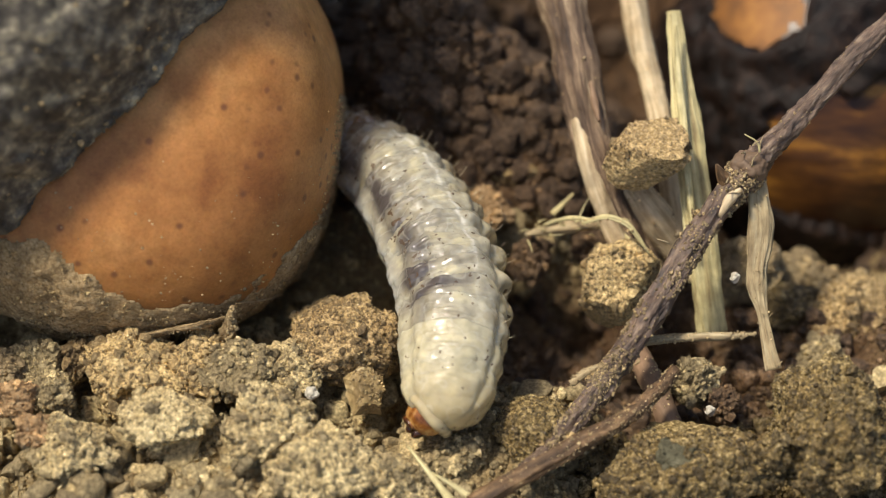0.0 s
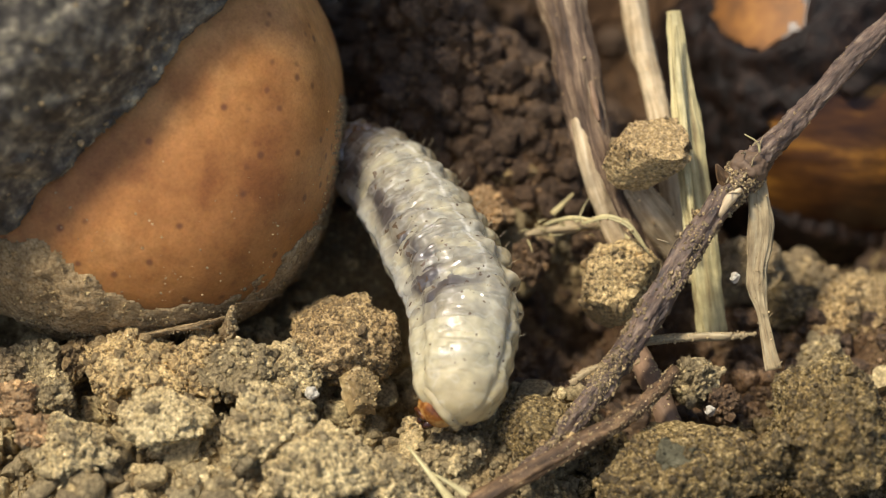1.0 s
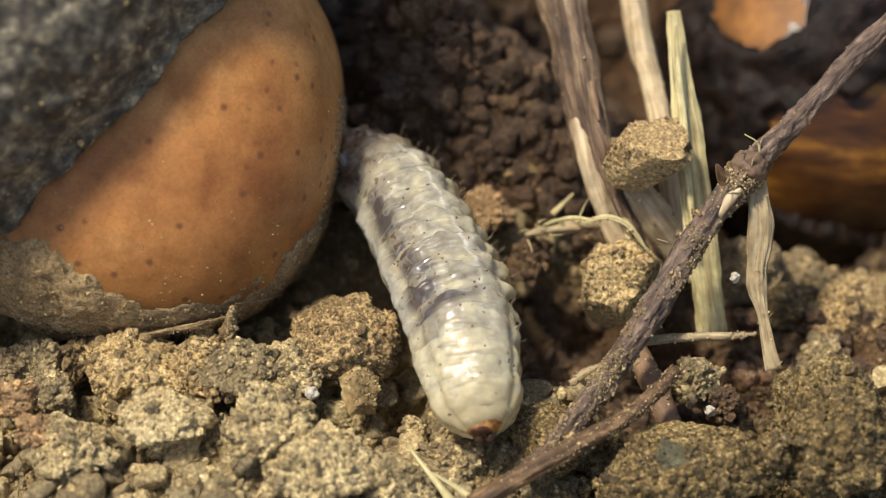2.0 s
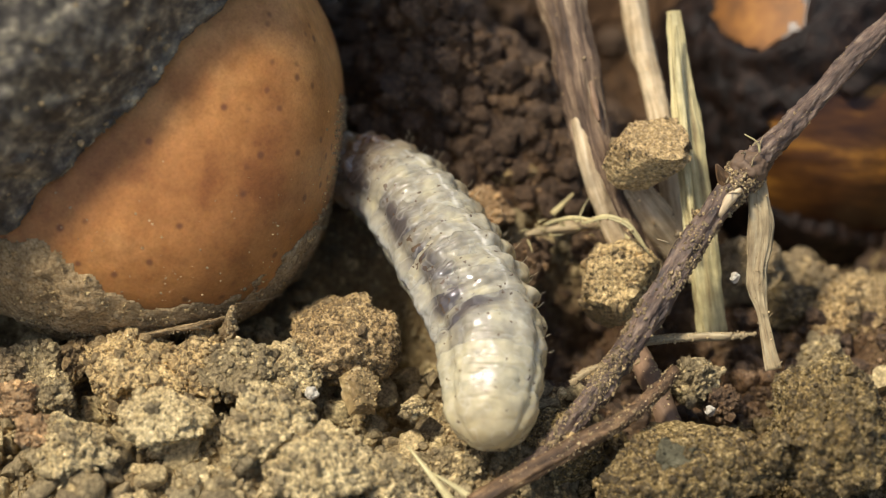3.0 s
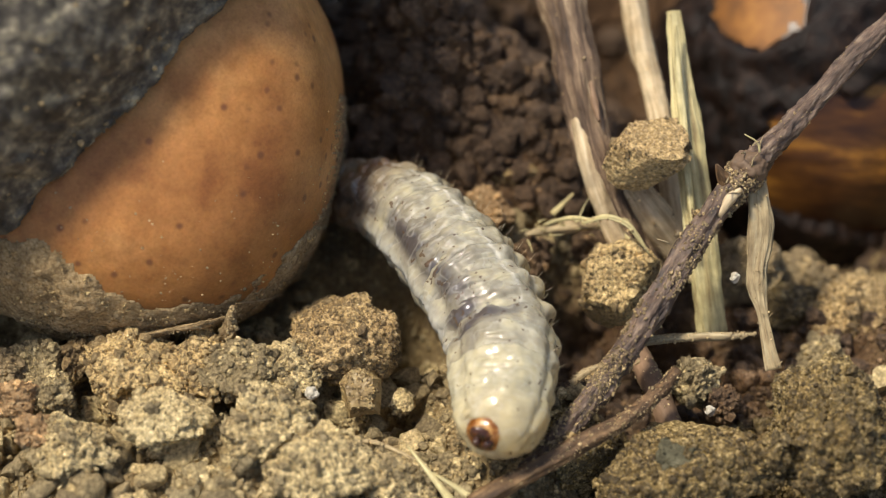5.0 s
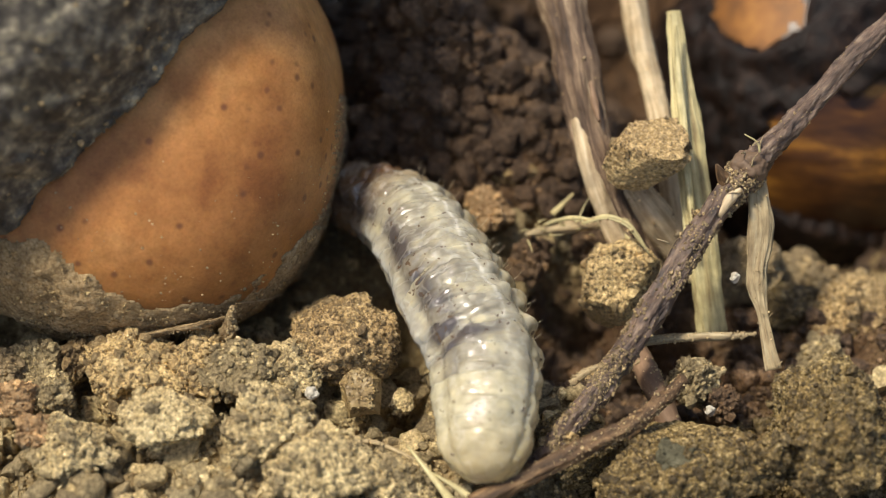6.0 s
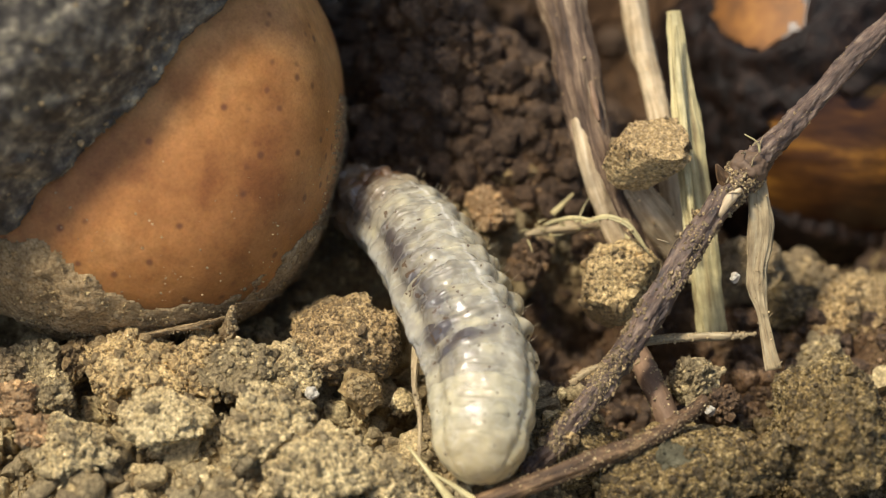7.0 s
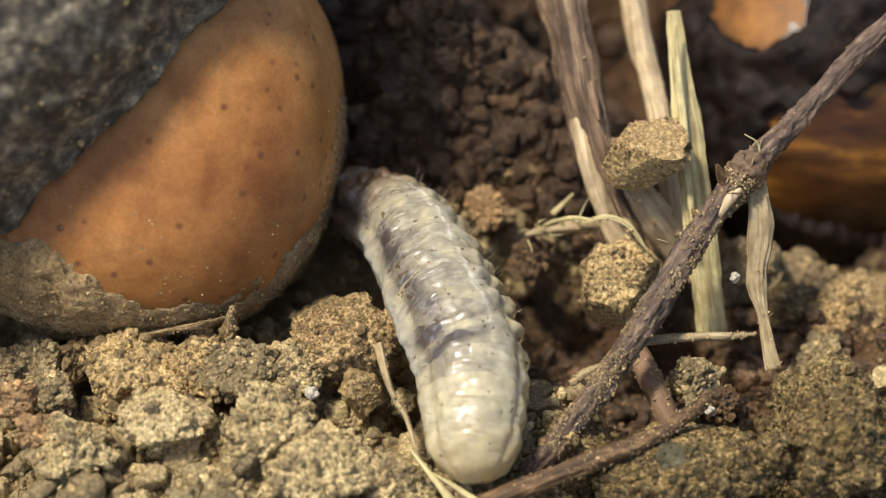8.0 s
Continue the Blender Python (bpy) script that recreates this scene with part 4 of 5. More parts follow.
stem("twig", [(6.34, -4.52, 0.9), (7.62, -4.43, 1), (8.91, -4.39, 1), (10.12, -4.22, 0.9)], [0.16, 0.13, 0.14, 0.04], SHRED, "thin pale dirt-dusted twig", "twig", 8, 500, 0.05, 0.5, ridges=0.15)
stem("twig", [(4.11, -5.98, 0.6), (4.56, -5.72, 0.8), (5.11, -5.48, 0.9)], [0.10, 0.16, 0.1], SHRED, "broken pale twig stub", "twig", 9, 150, 0.05)
shred = stem("fibre_shred", [(2.8, 0.48, 0.2), (4.13, 0.63, 0.4), (5.45, 0.57, 0.7), (6.28, 0.09, 0.9)], [0.08, 0.2, 0.15, 0.06], SHRED, "pale shredded plant fibre lying on the soil", "plant fibre", 10, 200, 0.06, 0.8, flat=0.5, ridges=0.3, flutes=5)
sb = np.array((2.8, 0.48, 0.2))
for ends in (((5.45, 0.57, 0.7), (6.26, -0.32, 0.9), (7.05, -1.35, 1)), ((5.26, 0.49, 0.7), (6, 0.49, 1.1), (6.54, -0.28, 1)), ((4.13, 0.63, 0.4), (3.84, 0.77, 0.6), (3.36, 0.6, 0.5))):
    strand("fibre", [np.array(p) - sb for p in ends], [0.09, 0.07, 0.03], STRAW, shred, 46, sides=10)
for n, at in enumerate(((3.17, 0.36, 0.5), (4.31, 0.49, 0.7), (5.63, 0.33, 0.9))):
    frayed(shred, at, 5, 0.6, STRAW, 90 + n, 0.9, 0.03)
stem("fibre_shred", [(4.61, -0.42, 1.9), (5.36, -0.53, 2.4), (6.02, -0.81, 2.4), (6.4, -1.1, 2.1), (6.82, -1.51, 1.6)], [0.05, 0.09, 0.10, 0.08, 0.03], STRAW, "pale split fibre bent across the foot of a stalk", "plant fibre", 15, 60, 0.04, 0.6, flat=0.6, ridges=0.2, flutes=3)
stem("fibre_shred", [(3.38, 0.33, 0.9), (4.26, 0.15, 1.5), (5.15, -0.56, 2.2)], [0.04, 0.07, 0.05], STRAW, "pale split fibre bent across the foot of a stalk", "plant fibre", 16, 40, 0.04, 0.6, flat=0.6, ridges=0.2, flutes=3)
stem("fibre_shred", [(3.73, 1.25, 0.3), (4.44, 1.77, 0.8)], [0.12, 0.05], STRAW, "short pale splinter of plant fibre", "plant fibre", 11)
stem("straw", [(-1.1, -8.84, 1.3), (-0.33, -9.92, 1.2), (0.28, -10.69, 1)], [0.03, 0.09, 0.14], STRAW, "split pale straw lying on the soil", "straw", 12, flat=0.5, ridges=0.2, flutes=4)
stem("straw", [(-0.33, -9.78, 1.2), (0.37, -10.15, 1), (1.16, -10.64, 0.8)], [0.04, 0.08, 0.10], STRAW, "split pale straw lying on the soil", "straw", 13, flat=0.5, ridges=0.2, flutes=4)
whisker = stem("root_fibre", [(-0.75, -8.91, 0.6), (-0.68, -7.57, 1), (-0.83, -6.4, 1.2), (-0.69, -4.84, 1.5)], [0.05, 0.08, 0.09, 0.17], SHRED, "thin dry root fibre pushed aside by the grub", "root fibre", 14, 120, 0.05, 0.9, ridges=0.2)
crumb_mover = soil_clod((-0.89, -6.93, -0.6), (0.42, 0.36, 0.4), (0, 0, 0), SOIL, 51, 0.3, 0.07, 160, 4, "small loose crumb of soil", "soil_crumb")
for at, r in (((-4.17, -6.77, 1.2), 0.26), ((9.55, -2.6, 1.8), 0.2), ((8.6, -6.76, 0.2), 0.2)):
    soil_clod(at, (r, r * 0.8, r * 0.9), (0, 0, 30), QUARTZ, int(r * 100), 0.4, 0.0, 0, 4, "small glassy white grain of quartz", "quartz_grain")
flake = [on_nut(x, z, o) for x, z, o in ((-0.1, -7.3, 0.25), (0.8, -7.25, 0.35), (1.7, -7.15, 0.3), (2.5, -6.9, 0.4), (3.3, -6.7, 0.35))]
strand("skin_flake", flake, [0.05, 0.13, 0.10, 0.15, 0.08], DUST, nut, 47, "ragged curled edge of torn pale skin", flat=0.45, face=(0, -0.4, -0.9), rough=0.7, ridges=0.4, knots=0.9, scaly=0.5)
strand("skin_flake", [on_nut(3.65, -6.35, 0.25), on_nut(4.3, -6.25, 0.3), on_nut(5.0, -6.15, 0.2)], [0.04, 0.06, 0.03], DUST, nut, 50, "ragged curled edge of torn pale skin", flat=0.45, rough=0.5, knots=0.5)
strand("skin_flake", [on_nut(2.7, -7.4, 0.6), on_nut(3.1, -6.9, 0.8), on_nut(3.5, -6.2, 0.5)], [0.32, 0.24, 0.05], DUST, nut, 48, "pointed flake of torn pale skin", flat=0.4, face=(0, -1, 0), rough=0.6, ridges=0.4, knots=0.7, scaly=0.5)
line = curve(flake, 60)
spike = curve([on_nut(2.6, -7.5, 0.7), on_nut(3.1, -6.9, 0.95), on_nut(3.45, -6.25, 0.6)], 40)
at = np.concatenate([line[RNG.integers(0, 60, 260)], spike[RNG.integers(0, 40, 320)]]) + RNG.normal(0, 0.09, (580, 3))
tagged(part("clinging_soil", *crumbs(at, 0.015 + 0.06 * RNG.uniform(0, 1, 580) ** 2.5, 1, rough=0.5), SOIL_DUST, nut, "soil grains on the torn skin", smooth=False), kind="stuff")
strand("skin_edge", [np.array(p) for p in ((6.85, 1.1, 0.4), (7.05, 1.6, -1.0), (6.9, 1.6, -2.6))], [0.08, 0.14, 0.06], RED_BARK, nut, 49, "thin brown edge of peeled skin", flat=0.5)


# ---- the grub ----
COUNT = 14
grub = new("grub")
tagged(grub, "fat glossy cream-white beetle grub crawling over soil", "insect larva")


def girth(s):
    return np.interp(s, [0, 0.06, 0.16, 0.28, 0.42, 0.6, 0.75, 0.88, 1.0], [1.22, 1.36, 1.55, 1.70, 1.83, 1.86, 1.82, 1.71, 1.46])


def bell(x, w):
    return np.exp(-(x / w) ** 2)


def grub_segment(i):
    """One rigid fold ring of the body: y along the body to the head, z to the back, x to its right flank (angle 0)."""
    s = i / (COUNT - 1)
    R = girth(s)
    half = 1.05
    nu, nv = 170, 66
    a = np.linspace(0, 2 * np.pi, nu, endpoint=False)
    k = np.linspace(-1, 1, nv)
    aa, kk = np.meshgrid(a, k)
    up, flank = np.sin(aa), np.abs(np.cos(aa))
    last = i == COUNT - 1
    front = i > COUNT - 5
    ph = 1.7 * (i + kk * half / 0.78)
    # the seams waver, are deep at the beads of the left flank and shallow on the swollen front
    depth = 0.14 + (0.3 if front else 0.6) * bell(aa - 2.85, 0.5) - 0.08 * bell(aa, 0.4) + 0.06 * ((i * 5) % 3 - 1)
    if front:
        depth = depth * (0.8, 0.6, 0.55, 0.55)[i - COUNT + 4]
    kw = kk + (0.035 if front else 0.05) * np.sin(aa * 3 + ph) + 0.03 * np.sin(aa * 7 + 2 * ph)
    ring = 1 - depth * np.minimum(0.4, kw ** 2)
    ring = ring * np.sqrt(np.maximum(0, 1 - np.maximum(0, (np.abs(kk) - 0.62) / 0.38) ** 2))
    if last:
        ring = np.where(kk > 0, np.sqrt(np.maximum(0, 1 - kk ** 2)) ** 0.9, ring)
    nxt, prv = girth(s + 0.08), girth(s - 0.08)
    if last:
        nxt = 2 * R - prv
    base = R + (nxt - prv) * 0.65 * kk
    # beads on the left flank, a smooth welt along the right one, a furrow beside each
    pads = 1 + (0.04 if front else 0.085) * bell(aa - 2.85, 0.30) * bell(kk, 0.30) - 0.04 * bell(aa - 2.42, 0.10) + 0.045 * bell(aa - 2.12, 0.2) * bell(kk, 0.26) + 0.06 * bell(aa - 0.02, 0.2) - 0.05 * bell(aa - 0.42, 0.14)
    # each fold is parted across the back by one or two short creases
    for k0, a0, wide in ((0.06, 1.35, 0.45), (-0.14, 1.0, 0.3), (0.20, 1.75, 0.3)):
        pads = pads - 0.022 * bell(kk - k0 - 0.05 * np.sin(aa * 4 + ph + 9 * k0), 0.035) * bell(aa - a0 - 0.2 * math.sin(1.3 * i + 7 * k0), wide)
    lobe = 0.016 * np.cos(aa * 6 + ph) + 0.010 * np.cos(aa * 12 - 2 * ph + kk * 3)
    fold = 1 + (lobe + 0.012 * np.cos(kk * 9.0 + 1.8 * np.sin(aa * 2 + ph) + ph)) * np.clip(up + 0.35, 0, 1) * (0.3 if front else 1.0)
    r = base * ring * pads * fold
    x, z = r * np.cos(aa), r * np.sin(aa) * np.where(up < 0, 0.86, 0.96)
    y = kk * half * (1.25 if last else 1.0)
    p = np.stack([x, y, z], -1).reshape(-1, 3)
    q = p + np.array((0.0, 0.78 * i, 0.0))
    rag = 0.10 * fbm(q * 2.2, 170 + i, 3) + 0.10 * (grains(q * 2.6, 180 + i) - 0.5) if i < 2 else 0.0
    soft = 0.022 * fbm(q * 1.2, 100, 2) + 0.012 * vnoise(q * np.array((1.5, 4.0, 1.5)), 130)
    # plump lobes of fat under a thin skin, with fine wrinkles between them
    fat = 0.050 * (grains(q * np.array((1.5, 2.2, 1.5)), 160) - 0.5) + 0.022 * (grains(q * np.array((3.0, 4.0, 3.0)), 161) - 0.5)
    wrinkle = -0.008 * np.abs(vnoise(q * np.array((1.6, 7.5, 1.6)), 162)) - 0.005 * np.abs(vnoise(q * np.array((5.0, 3.0, 5.0)), 163))
    bead = 0.045 * bell(aa - 2.95, 0.5).ravel() * (grains(q * 1.9, 165) - 0.4)
    p = p + p * (soft + (0.75 if front else 1.0) * fat + wrinkle + bead + rag)[:, None]
    j = np.arange(nv - 1)[:, None] * nu
    b = np.arange(nu)[None]
    c = (b + 1) % nu
    f = np.stack([j + b, j + c, j + nu + c, j + nu + b], -1).reshape(-1, 4)
    ob = part("body_segment", p, f, FLESH, grub)
    if i < 2:
        tagged(ob, "amber-stained translucent tail fold")
    # the gut shows as a dark stripe high on the right flank and as bands between the folds
    stripe = 1.1 * bell(aa - 0.62, 0.32) + 0.3 * bell(aa - 1.15, 0.25)
    band = bell(kw + 0.15, 0.3) * bell(aa - 1.3, 1.0)
    gut = np.clip(stripe + (0.2 + 0.6 * bell(s - 0.73, 0.11)) * band, 0, 1).ravel() * np.interp(s, [0, 0.1, 0.2, 0.80, 0.88, 1], [0.5, 0.7, 1, 1, 0.15, 0.0])
    line = bell(aa - 1.85 - 0.03 * np.sin(kk * 3 + ph), 0.04).ravel() * np.interp(s, [0, 0.1, 0.2, 0.7, 0.8], [0, 0.4, 0.95, 0.95, 0.0])
    where = (s + 0.04 * kk).ravel()
    fore = np.interp(where, [0.82, 0.90, 1.0], [0.0, 0.55, 0.75])
    hind = np.interp(where, [0.10, 0.24], [0.95, 0.0]) * (0.75 + 0.5 * vnoise(q * 0.9, 190)).clip(0, 1)
    # amber of the flank; at the tip, light passing through, put into the colour
    flank = (bell(aa - 3.0, 0.5).ravel() * 0.9 + np.interp(where, [0.99, 1.04], [0.0, 0.65])).clip(0, 1)
    welt = bell(aa - 0.02, 0.2).ravel() * np.interp(s, [0.1, 0.2, 0.7, 0.8], [0, 1, 1, 0])
    for name, value in (("gut", gut), ("vessel", line), ("fore", fore), ("hind", hind), ("flank", flank), ("welt", welt)):
        at = ob.data.attributes.new(name, "FLOAT", "POINT")
        at.data.foreach_set("value", value.astype(np.float32))
    # bristles, most on the left flank
    if 1 < i < COUNT - 2:
        for n, ang in enumerate((2.45, 2.58, 2.80, 2.92)):
            root_at = np.array([R * 1.02 * math.cos(ang), -0.12 + 0.09 * n, R * 0.98 * math.sin(ang)])
            way = root_at / np.linalg.norm(root_at) + np.array([0.0, -0.15 + 0.12 * ((n * 7 + i) % 3), 0.35])
            way /= np.linalg.norm(way)
            if (i * 3 + n * 5) % 4 == 0 or (i > 8 and n % 2):
                continue
            k2 = 0.22 + 0.09 * ((n * 2 + i * 7) % 3)
            v2, f2 = tube([root_at, root_at + way * k2 * 0.55, root_at + way * k2 + (0, 0, 0.05)], [0.007, 0.006, 0.003], sides=6, per_mm=12, rough=0)
            part("bristle", v2, f2, HAIR, ob)
    return ob


SEGMENTS = [grub_segment(i) for i in range(COUNT)]


def grub_head():
    """y to the mouth, z to the crown."""
    v, f = ball(5)
    p = v * np.array((0.70, 0.64, 0.66))
    p = p + v * (0.03 * fbm(p * 2, 140, 2))[:, None]
    head = part("head", p, f, HEAD, grub, "glossy amber-brown head capsule")
    for sx in (-1, 1):
        q = v * np.array((0.16, 0.24, 0.17))
        q[:, 0] += sx * (0.20 - 0.22 * np.maximum(0, q[:, 1]))
        q = q + np.array((0, 0.60, -0.10))
        part("mandible", q, f, JAW, head, "dark brown biting mandible")
    t = np.linspace(0, 2 * np.pi, 60, endpoint=False)
    w = np.linspace(0, 2 * np.pi, 20, endpoint=False)
    tt, ww = np.meshgrid(t, w, indexing="ij")
    rr = 0.79 + 0.17 * np.cos(ww) + 0.03 * np.sin(tt * 5)
    cp = np.stack([rr * np.cos(tt), -0.06 + 0.19 * np.sin(ww) + 0.03 * np.sin(tt * 3), rr * np.sin(tt)], -1).reshape(-1, 3)
    a, b = np.meshgrid(np.arange(60), np.arange(20), indexing="ij")
    cf = np.stack([a * 20 + b, (a + 1) % 60 * 20 + b, (a + 1) % 60 * 20 + (b + 1) % 20, a * 20 + (b + 1) % 20], -1).reshape(-1, 4)
    collar = part("collar", cp, cf, FLESH, head, "pale soft fold round the head")
    for name, value in (("gut", 0.0), ("vessel", 0.0), ("fore", 1.0), ("hind", 0.12), ("flank", 0.45), ("welt", 0.0)):
        at = collar.data.attributes.new(name, "FLOAT", "POINT")
        at.data.foreach_set("value", np.full(len(cp), value, np.float32))
    q = v * np.array((0.36, 0.12, 0.26)) + np.array((0.12, 0.58, 0.14))
    part("face_plate", q, f, JAW, head, "dark brown plate above the jaws")
    return head


grub_head_part = grub_head()


# ---- what moves ----
def facing(at, forward, top):
    """A pose in metres whose y axis runs along forward and whose z axis leans to top."""
    y = Vector(forward).normalized()
    x = y.cross(Vector(top)).normalized()
    z = x.cross(y)
    return Matrix.Translation(Vector(at) * MM) @ Matrix((x, y, z)).transposed().to_4x4()


def motions():
    tracks = [[] for _ in SEGMENTS]
    head_rows = []

    def crawl(t, *spine, head, nose):
        """The body's line from tail to front at t seconds, the head's place and the way it faces."""
        fine = curve(spine, 120)
        gone = np.concatenate([[0], np.cumsum(np.linalg.norm(np.diff(fine, axis=0), axis=1))])
        even = np.interp(np.linspace(0, gone[-1], 120), gone, np.arange(120))
        # folds spread almost evenly along the body
        for i, rows in enumerate(tracks):
            u = 0.03 + 0.885 * i / (COUNT - 1)
            k = 0.25 * u * 119 + 0.75 * float(np.interp(u * 119, np.arange(120), even))
            lo = int(k)
            at = fine[lo] + (fine[min(119, lo + 1)] - fine[lo]) * (k - lo)
            a, b = fine[max(0, lo - 5)], fine[min(119, lo + 6)]
            rows.append((t, facing(at, b - a, (0.15, 0, 1))))
        head_rows.append((t, facing(Vector(head) - 0.10 * Vector(nose).normalized(), nose, (0, 0.3, 1))))

    crawl(0.0, (-4.13, 4.41, 0.75), (-1.8, 2.05, 1.45), (-0.35, -0.91, 1.8), (0.29, -3.28, 1.85), (0.34, -5.28, 1.8), (0.04, -8.2, 1.55),
          head=(-0.57, -7.73, 1.27), nose=(-0.73, -0.57, -0.38))
    crawl(0.5, (-4.22, 4.16, 0.75), (-1.7, 2.05, 1.45), (-0.26, -1.03, 1.8), (0.29, -3.17, 1.85), (0.2, -5.06, 1.8), (-0.5, -8.03, 1.55),
          head=(-1.11, -7.44, 1.36), nose=(-0.86, -0.43, -0.28))
    crawl(1.0, (-4.12, 3.78, 0.75), (-1.8, 1.8, 1.45), (0.02, -1.85, 1.8), (0.66, -3.74, 1.85), (0.69, -5.28, 1.8), (0.43, -7.94, 1.55),
          head=(-0.21, -7.43, 1.3), nose=(-0.77, -0.53, -0.36))
    crawl(1.5, (-4.11, 3.65, 0.75), (-1.79, 1.55, 1.45), (0.02, -2.55, 1.8), (0.51, -4.42, 1.85), (0.68, -5.95, 1.8), (1.08, -8.41, 1.55),
          head=(0.78, -8.25, 1.81), nose=(-0.16, -0.97, 0.18))
    crawl(1.7, (-4.11, 3.53, 0.75), (-1.79, 1.55, 1.45), (-0.04, -2.55, 1.8), (0.51, -4.47, 1.85), (0.72, -5.95, 1.8), (1.2, -8.37, 1.55),
          head=(1.13, -8.21, 1.82), nose=(0.15, -0.97, 0.19))
    crawl(2.8, (-3.81, 3.49, 0.72), (-1.60, 1.58, 1.41), (0.3, -2.09, 1.8), (1.2, -4.42, 1.85), (1.4, -6.06, 1.8), (1.34, -8.8, 1.4),
          head=(1.36, -8.02, 1.1), nose=(0, -0.49, -0.87))
    crawl(3.0, (-3.81, 3.36, 0.59), (-1.50, 1.37, 1.38), (0.39, -2.09, 1.8), (1.35, -4.42, 1.85), (1.58, -6.17, 1.8), (1.43, -8.9, 1.4),
          head=(1.49, -8.12, 1.1), nose=(0, -0.49, -0.87))
    crawl(3.5, (-3.60, 2.96, 0.32), (-1.50, 1.32, 1.28), (0.2, -2.32, 1.8), (1.07, -4.76, 1.85), (1.18, -6.6, 1.8), (0.95, -9.01, 1.4),
          head=(1.05, -8.24, 1.12), nose=(0, -0.49, -0.87))
    crawl(4.0, (-3.43, 2.84, 0.04), (-1.42, 1.27, 1.19), (0.3, -2.2, 1.8), (1.11, -4.76, 1.85), (1.22, -6.49, 1.8), (1.07, -9, 1.55),
          head=(0.31, -8.41, 1.36), nose=(-0.84, -0.45, -0.3))
    crawl(4.2, (-3.35, 2.82, -0.09), (-1.22, 0.94, 1.16), (0.57, -2.32, 1.8), (1.47, -4.65, 1.85), (1.71, -6.49, 2.1), (1.63, -9.6, 2.6),
          head=(0.68, -8.58, 2.42), nose=(-1, -0, -0.01))
    crawl(4.5, (-3.32, 2.80, -0.30), (-1.32, 0.73, 1.10), (0.85, -2.55, 1.8), (1.83, -4.65, 1.85), (2.03, -6.49, 2.1), (1.8, -9.6, 2.6),
          head=(1.15, -8.83, 2.86), nose=(-0.82, -0.29, 0.49))
    crawl(4.7, (-3.30, 2.80, -0.30), (-1.22, 0.73, 1.10), (0.94, -2.55, 1.8), (1.89, -4.65, 1.85), (2.07, -6.49, 2.1), (1.87, -9.66, 2.6),
          head=(1.42, -9.09, 2.99), nose=(-0.58, -0.52, 0.63))
    crawl(5.8, (-3.24, 2.69, -0.30), (-1.03, 0.13, 1.10), (0.38, -3.48, 1.8), (1.1, -5.54, 1.85), (1.21, -7.25, 1.8), (1.07, -10.05, 1.4),
          head=(1.12, -9.27, 1.1), nose=(0, -0.49, -0.87))
    crawl(6.0, (-3.24, 2.69, -0.30), (-1.03, 0.13, 1.10), (0.44, -3.48, 1.8), (1.23, -5.54, 1.85), (1.39, -7.25, 1.8), (1.24, -10.16, 1.4),
          head=(1.29, -9.38, 1.09), nose=(0, -0.49, -0.87))
    crawl(6.5, (-3.24, 2.61, -0.30), (-1.03, 0.13, 1.10), (0.66, -3.25, 1.8), (1.55, -5.76, 1.85), (1.61, -7.9, 1.8), (1.12, -9.86, 1.4),
          head=(1.32, -9.38, 1.14), nose=(0, -0.49, -0.87))
    crawl(7.0, (-3.24, 2.61, -0.30), (-1.12, -0.07, 1.10), (0.33, -3.54, 1.8), (1.1, -5.76, 1.85), (1.28, -7.73, 1.8), (1.01, -10.12, 1.4),
          head=(1.13, -9.35, 1.12), nose=(0, -0.49, -0.87))
    crawl(7.5, (-3.24, 2.49, -0.30), (-1.12, 0.01, 1.10), (0.2, -3.7, 1.8), (0.92, -5.87, 1.85), (1.08, -7.69, 1.8), (0.94, -10.07, 1.4),
          head=(1, -9.3, 1.12), nose=(0, -0.49, -0.87))
    crawl(8.0, (-3.24, 2.49, -0.30), (-1.21, -0.11, 1.10), (0.11, -3.7, 1.8), (0.83, -5.98, 1.85), (0.99, -7.69, 1.8), (0.91, -10.07, 1.4),
          head=(0.94, -9.29, 1.12), nose=(0, -0.49, -0.87))
    for ob, rows in zip(SEGMENTS, tracks):
        walk(ob, rows)
    walk(grub_head_part, head_rows)

    # the twig's far end is pressed down and turned by the grub's front
    b = Vector((0.89, -10.7, 0.8)) * MM
    turn = lambda deg, tilt, dx=0.0: Matrix.Translation(b + Vector((dx * MM, 0, 0))) @ pose(0, 0, 0, tilt, 0, deg)
    walk(twig, [(0, turn(0, 0)), (4.7, turn(0, 0)), (5.8, turn(-3, 0)), (6.0, turn(-3, 0)), (6.3, turn(-9, 0, 0.1)), (6.6, turn(-8, 0, 0.35)), (7.0, turn(-9.5, 0, 0.2)), (8.0, turn(-9.0, 0, 0.3))])

    # the fibre lies under the soil, springs up beside the body and is pushed over
    w = Vector((-0.75, -8.91, 0.6)) * MM
    lay = lambda rx, ry, rz, dz=0.0: Matrix.Translation(w + Vector((0, 0, dz * MM))) @ pose(0, 0, 0, rx, ry, rz)
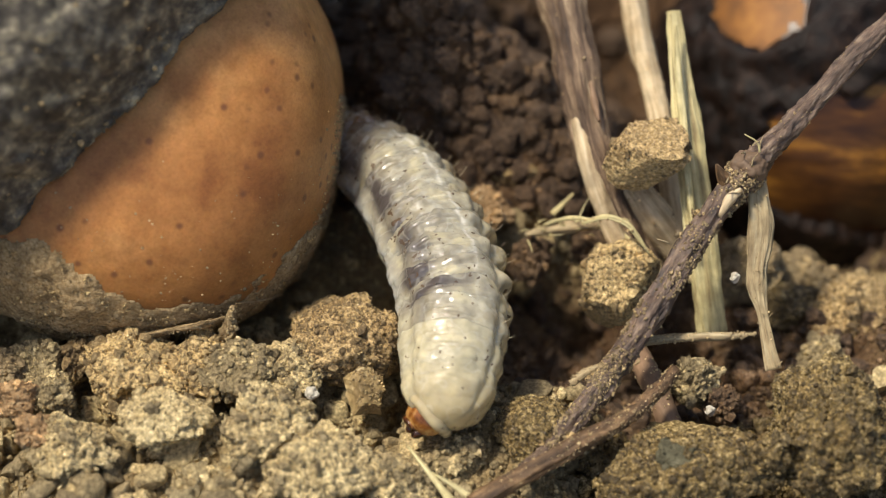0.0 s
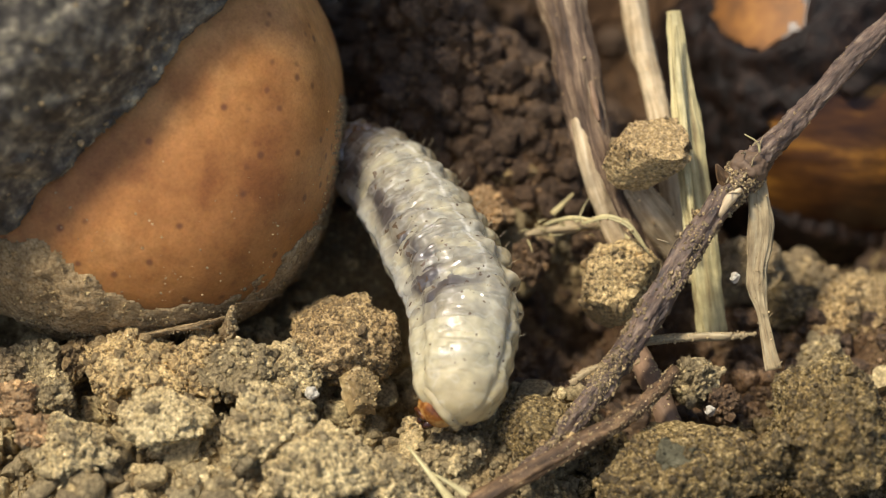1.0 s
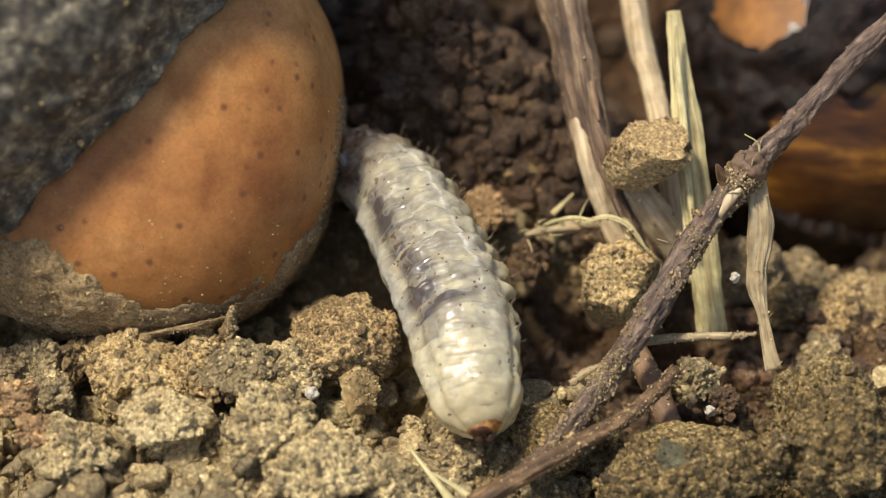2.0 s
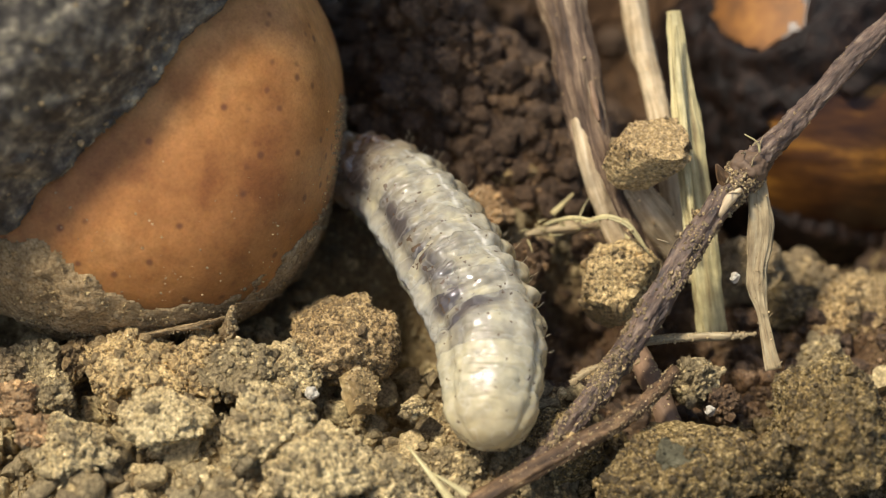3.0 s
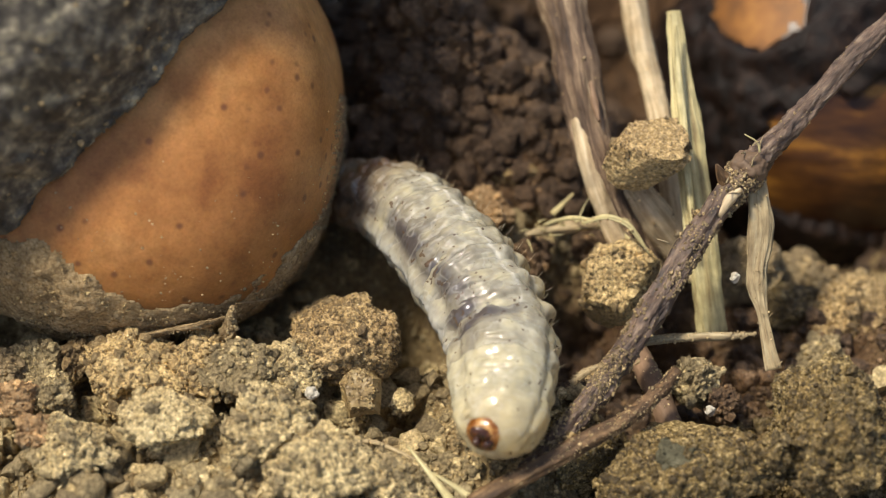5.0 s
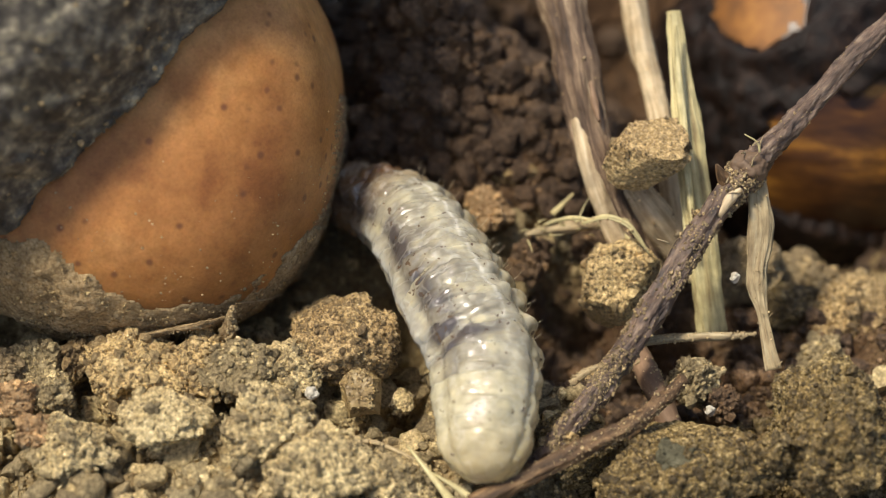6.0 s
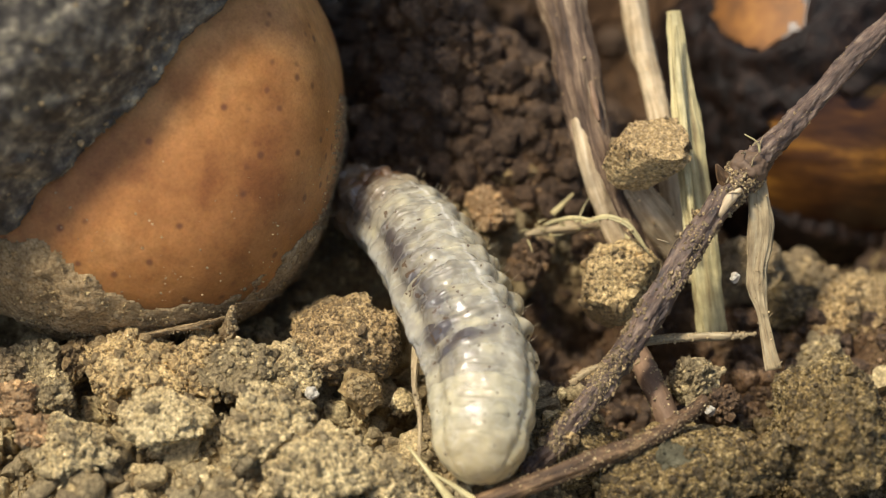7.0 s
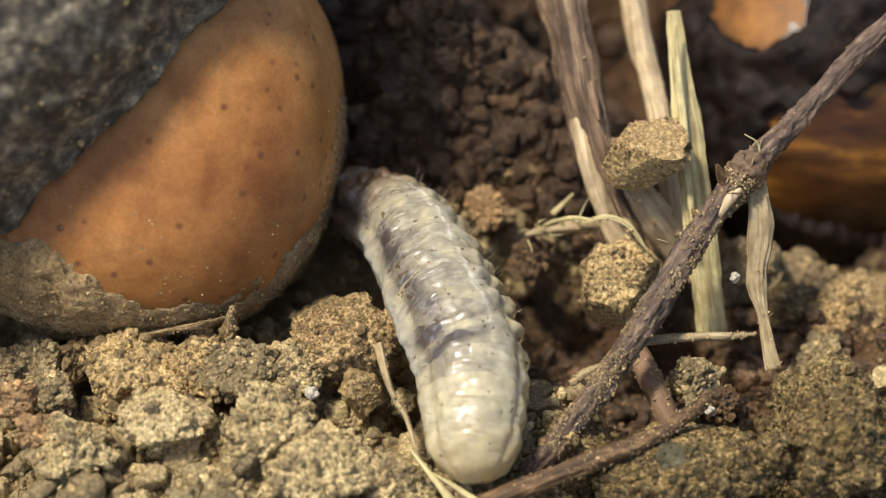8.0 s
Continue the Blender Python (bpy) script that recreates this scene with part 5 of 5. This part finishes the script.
    walk(whisker, [(0, lay(-25, 0, 55, -1.6)), (3.7, lay(-25, 0, 55, -1.6)), (4.0, lay(-20, 0, 62, -0.1)), (6.5, lay(-20, 0, 62, -0.1)), (6.8, lay(0, 0, 5)), (7.0, lay(0, 0, 2)), (7.5, lay(0, 0, 17)), (8.0, lay(0, 0, 20))])

    def shift(ob, *rows):
        m = ob.matrix_world.copy()
        walk(ob, [(t, Matrix.Translation(Vector(d) * MM) @ m @ pose(0, 0, 0, *r)) for t, d, r in rows])

    shift(side_clod, (0, (0, 0, 0), (0, 0, 0)), (1.0, (0.1, 0, 0), (0, 3, 0)), (1.7, (0.35, -0.1, -0.1), (0, 10, 0)), (2.8, (0.8, -0.2, -0.4), (0, 20, 0)), (4.5, (1.2, -0.3, -0.6), (0, 30, 0)), (8, (1.2, -0.3, -0.6), (0, 30, 0)))
    shift(front_clod, (0, (0, 0, 0), (0, 0, 0)), (1.0, (0, 0, 0), (0, 0, 0)), (2.8, (0, -0.4, -0.3), (10, 0, 0)), (4.7, (0, -0.4, -0.3), (10, 0, 0)), (5.8, (-0.2, -0.9, -1.3), (25, 0, 0)), (8, (-0.2, -0.9, -1.3), (25, 0, 0)))
    shift(chip, (0, (0, 0, 0), (0, 0, 0)), (0.5, (0, 0, 0), (0, 0, 0)), (1.0, (-0.15, 0, 0), (0, 6, 0)), (3.0, (-0.15, 0, 0), (0, 6, 0)), (4.0, (-0.2, 0, -0.1), (0, -30, 0)), (6.4, (-0.2, 0, -0.1), (0, -30, 0)), (6.8, (-0.1, 0.1, -0.3), (20, -20, 30)), (8, (-0.1, 0.1, -0.3), (20, -20, 30)))
    shift(crumb_mover, (0, (0, 0, 0), (0, 0, 0)), (1.7, (0, 0, 0), (0, 0, 0)), (2.8, (0.1, 0, 0.9), (30, 0, 0)), (3.0, (0.0, 0.1, 1.2), (50, 0, 20)), (3.3, (-0.3, 1.1, 1.3), (80, 0, 40)), (3.7, (-0.4, 1.2, 0.8), (95, 0, 50)), (4.2, (-0.45, 1.25, -0.1), (110, 0, 60)), (8, (-0.45, 1.25, -0.1), (110, 0, 60)))


motions()
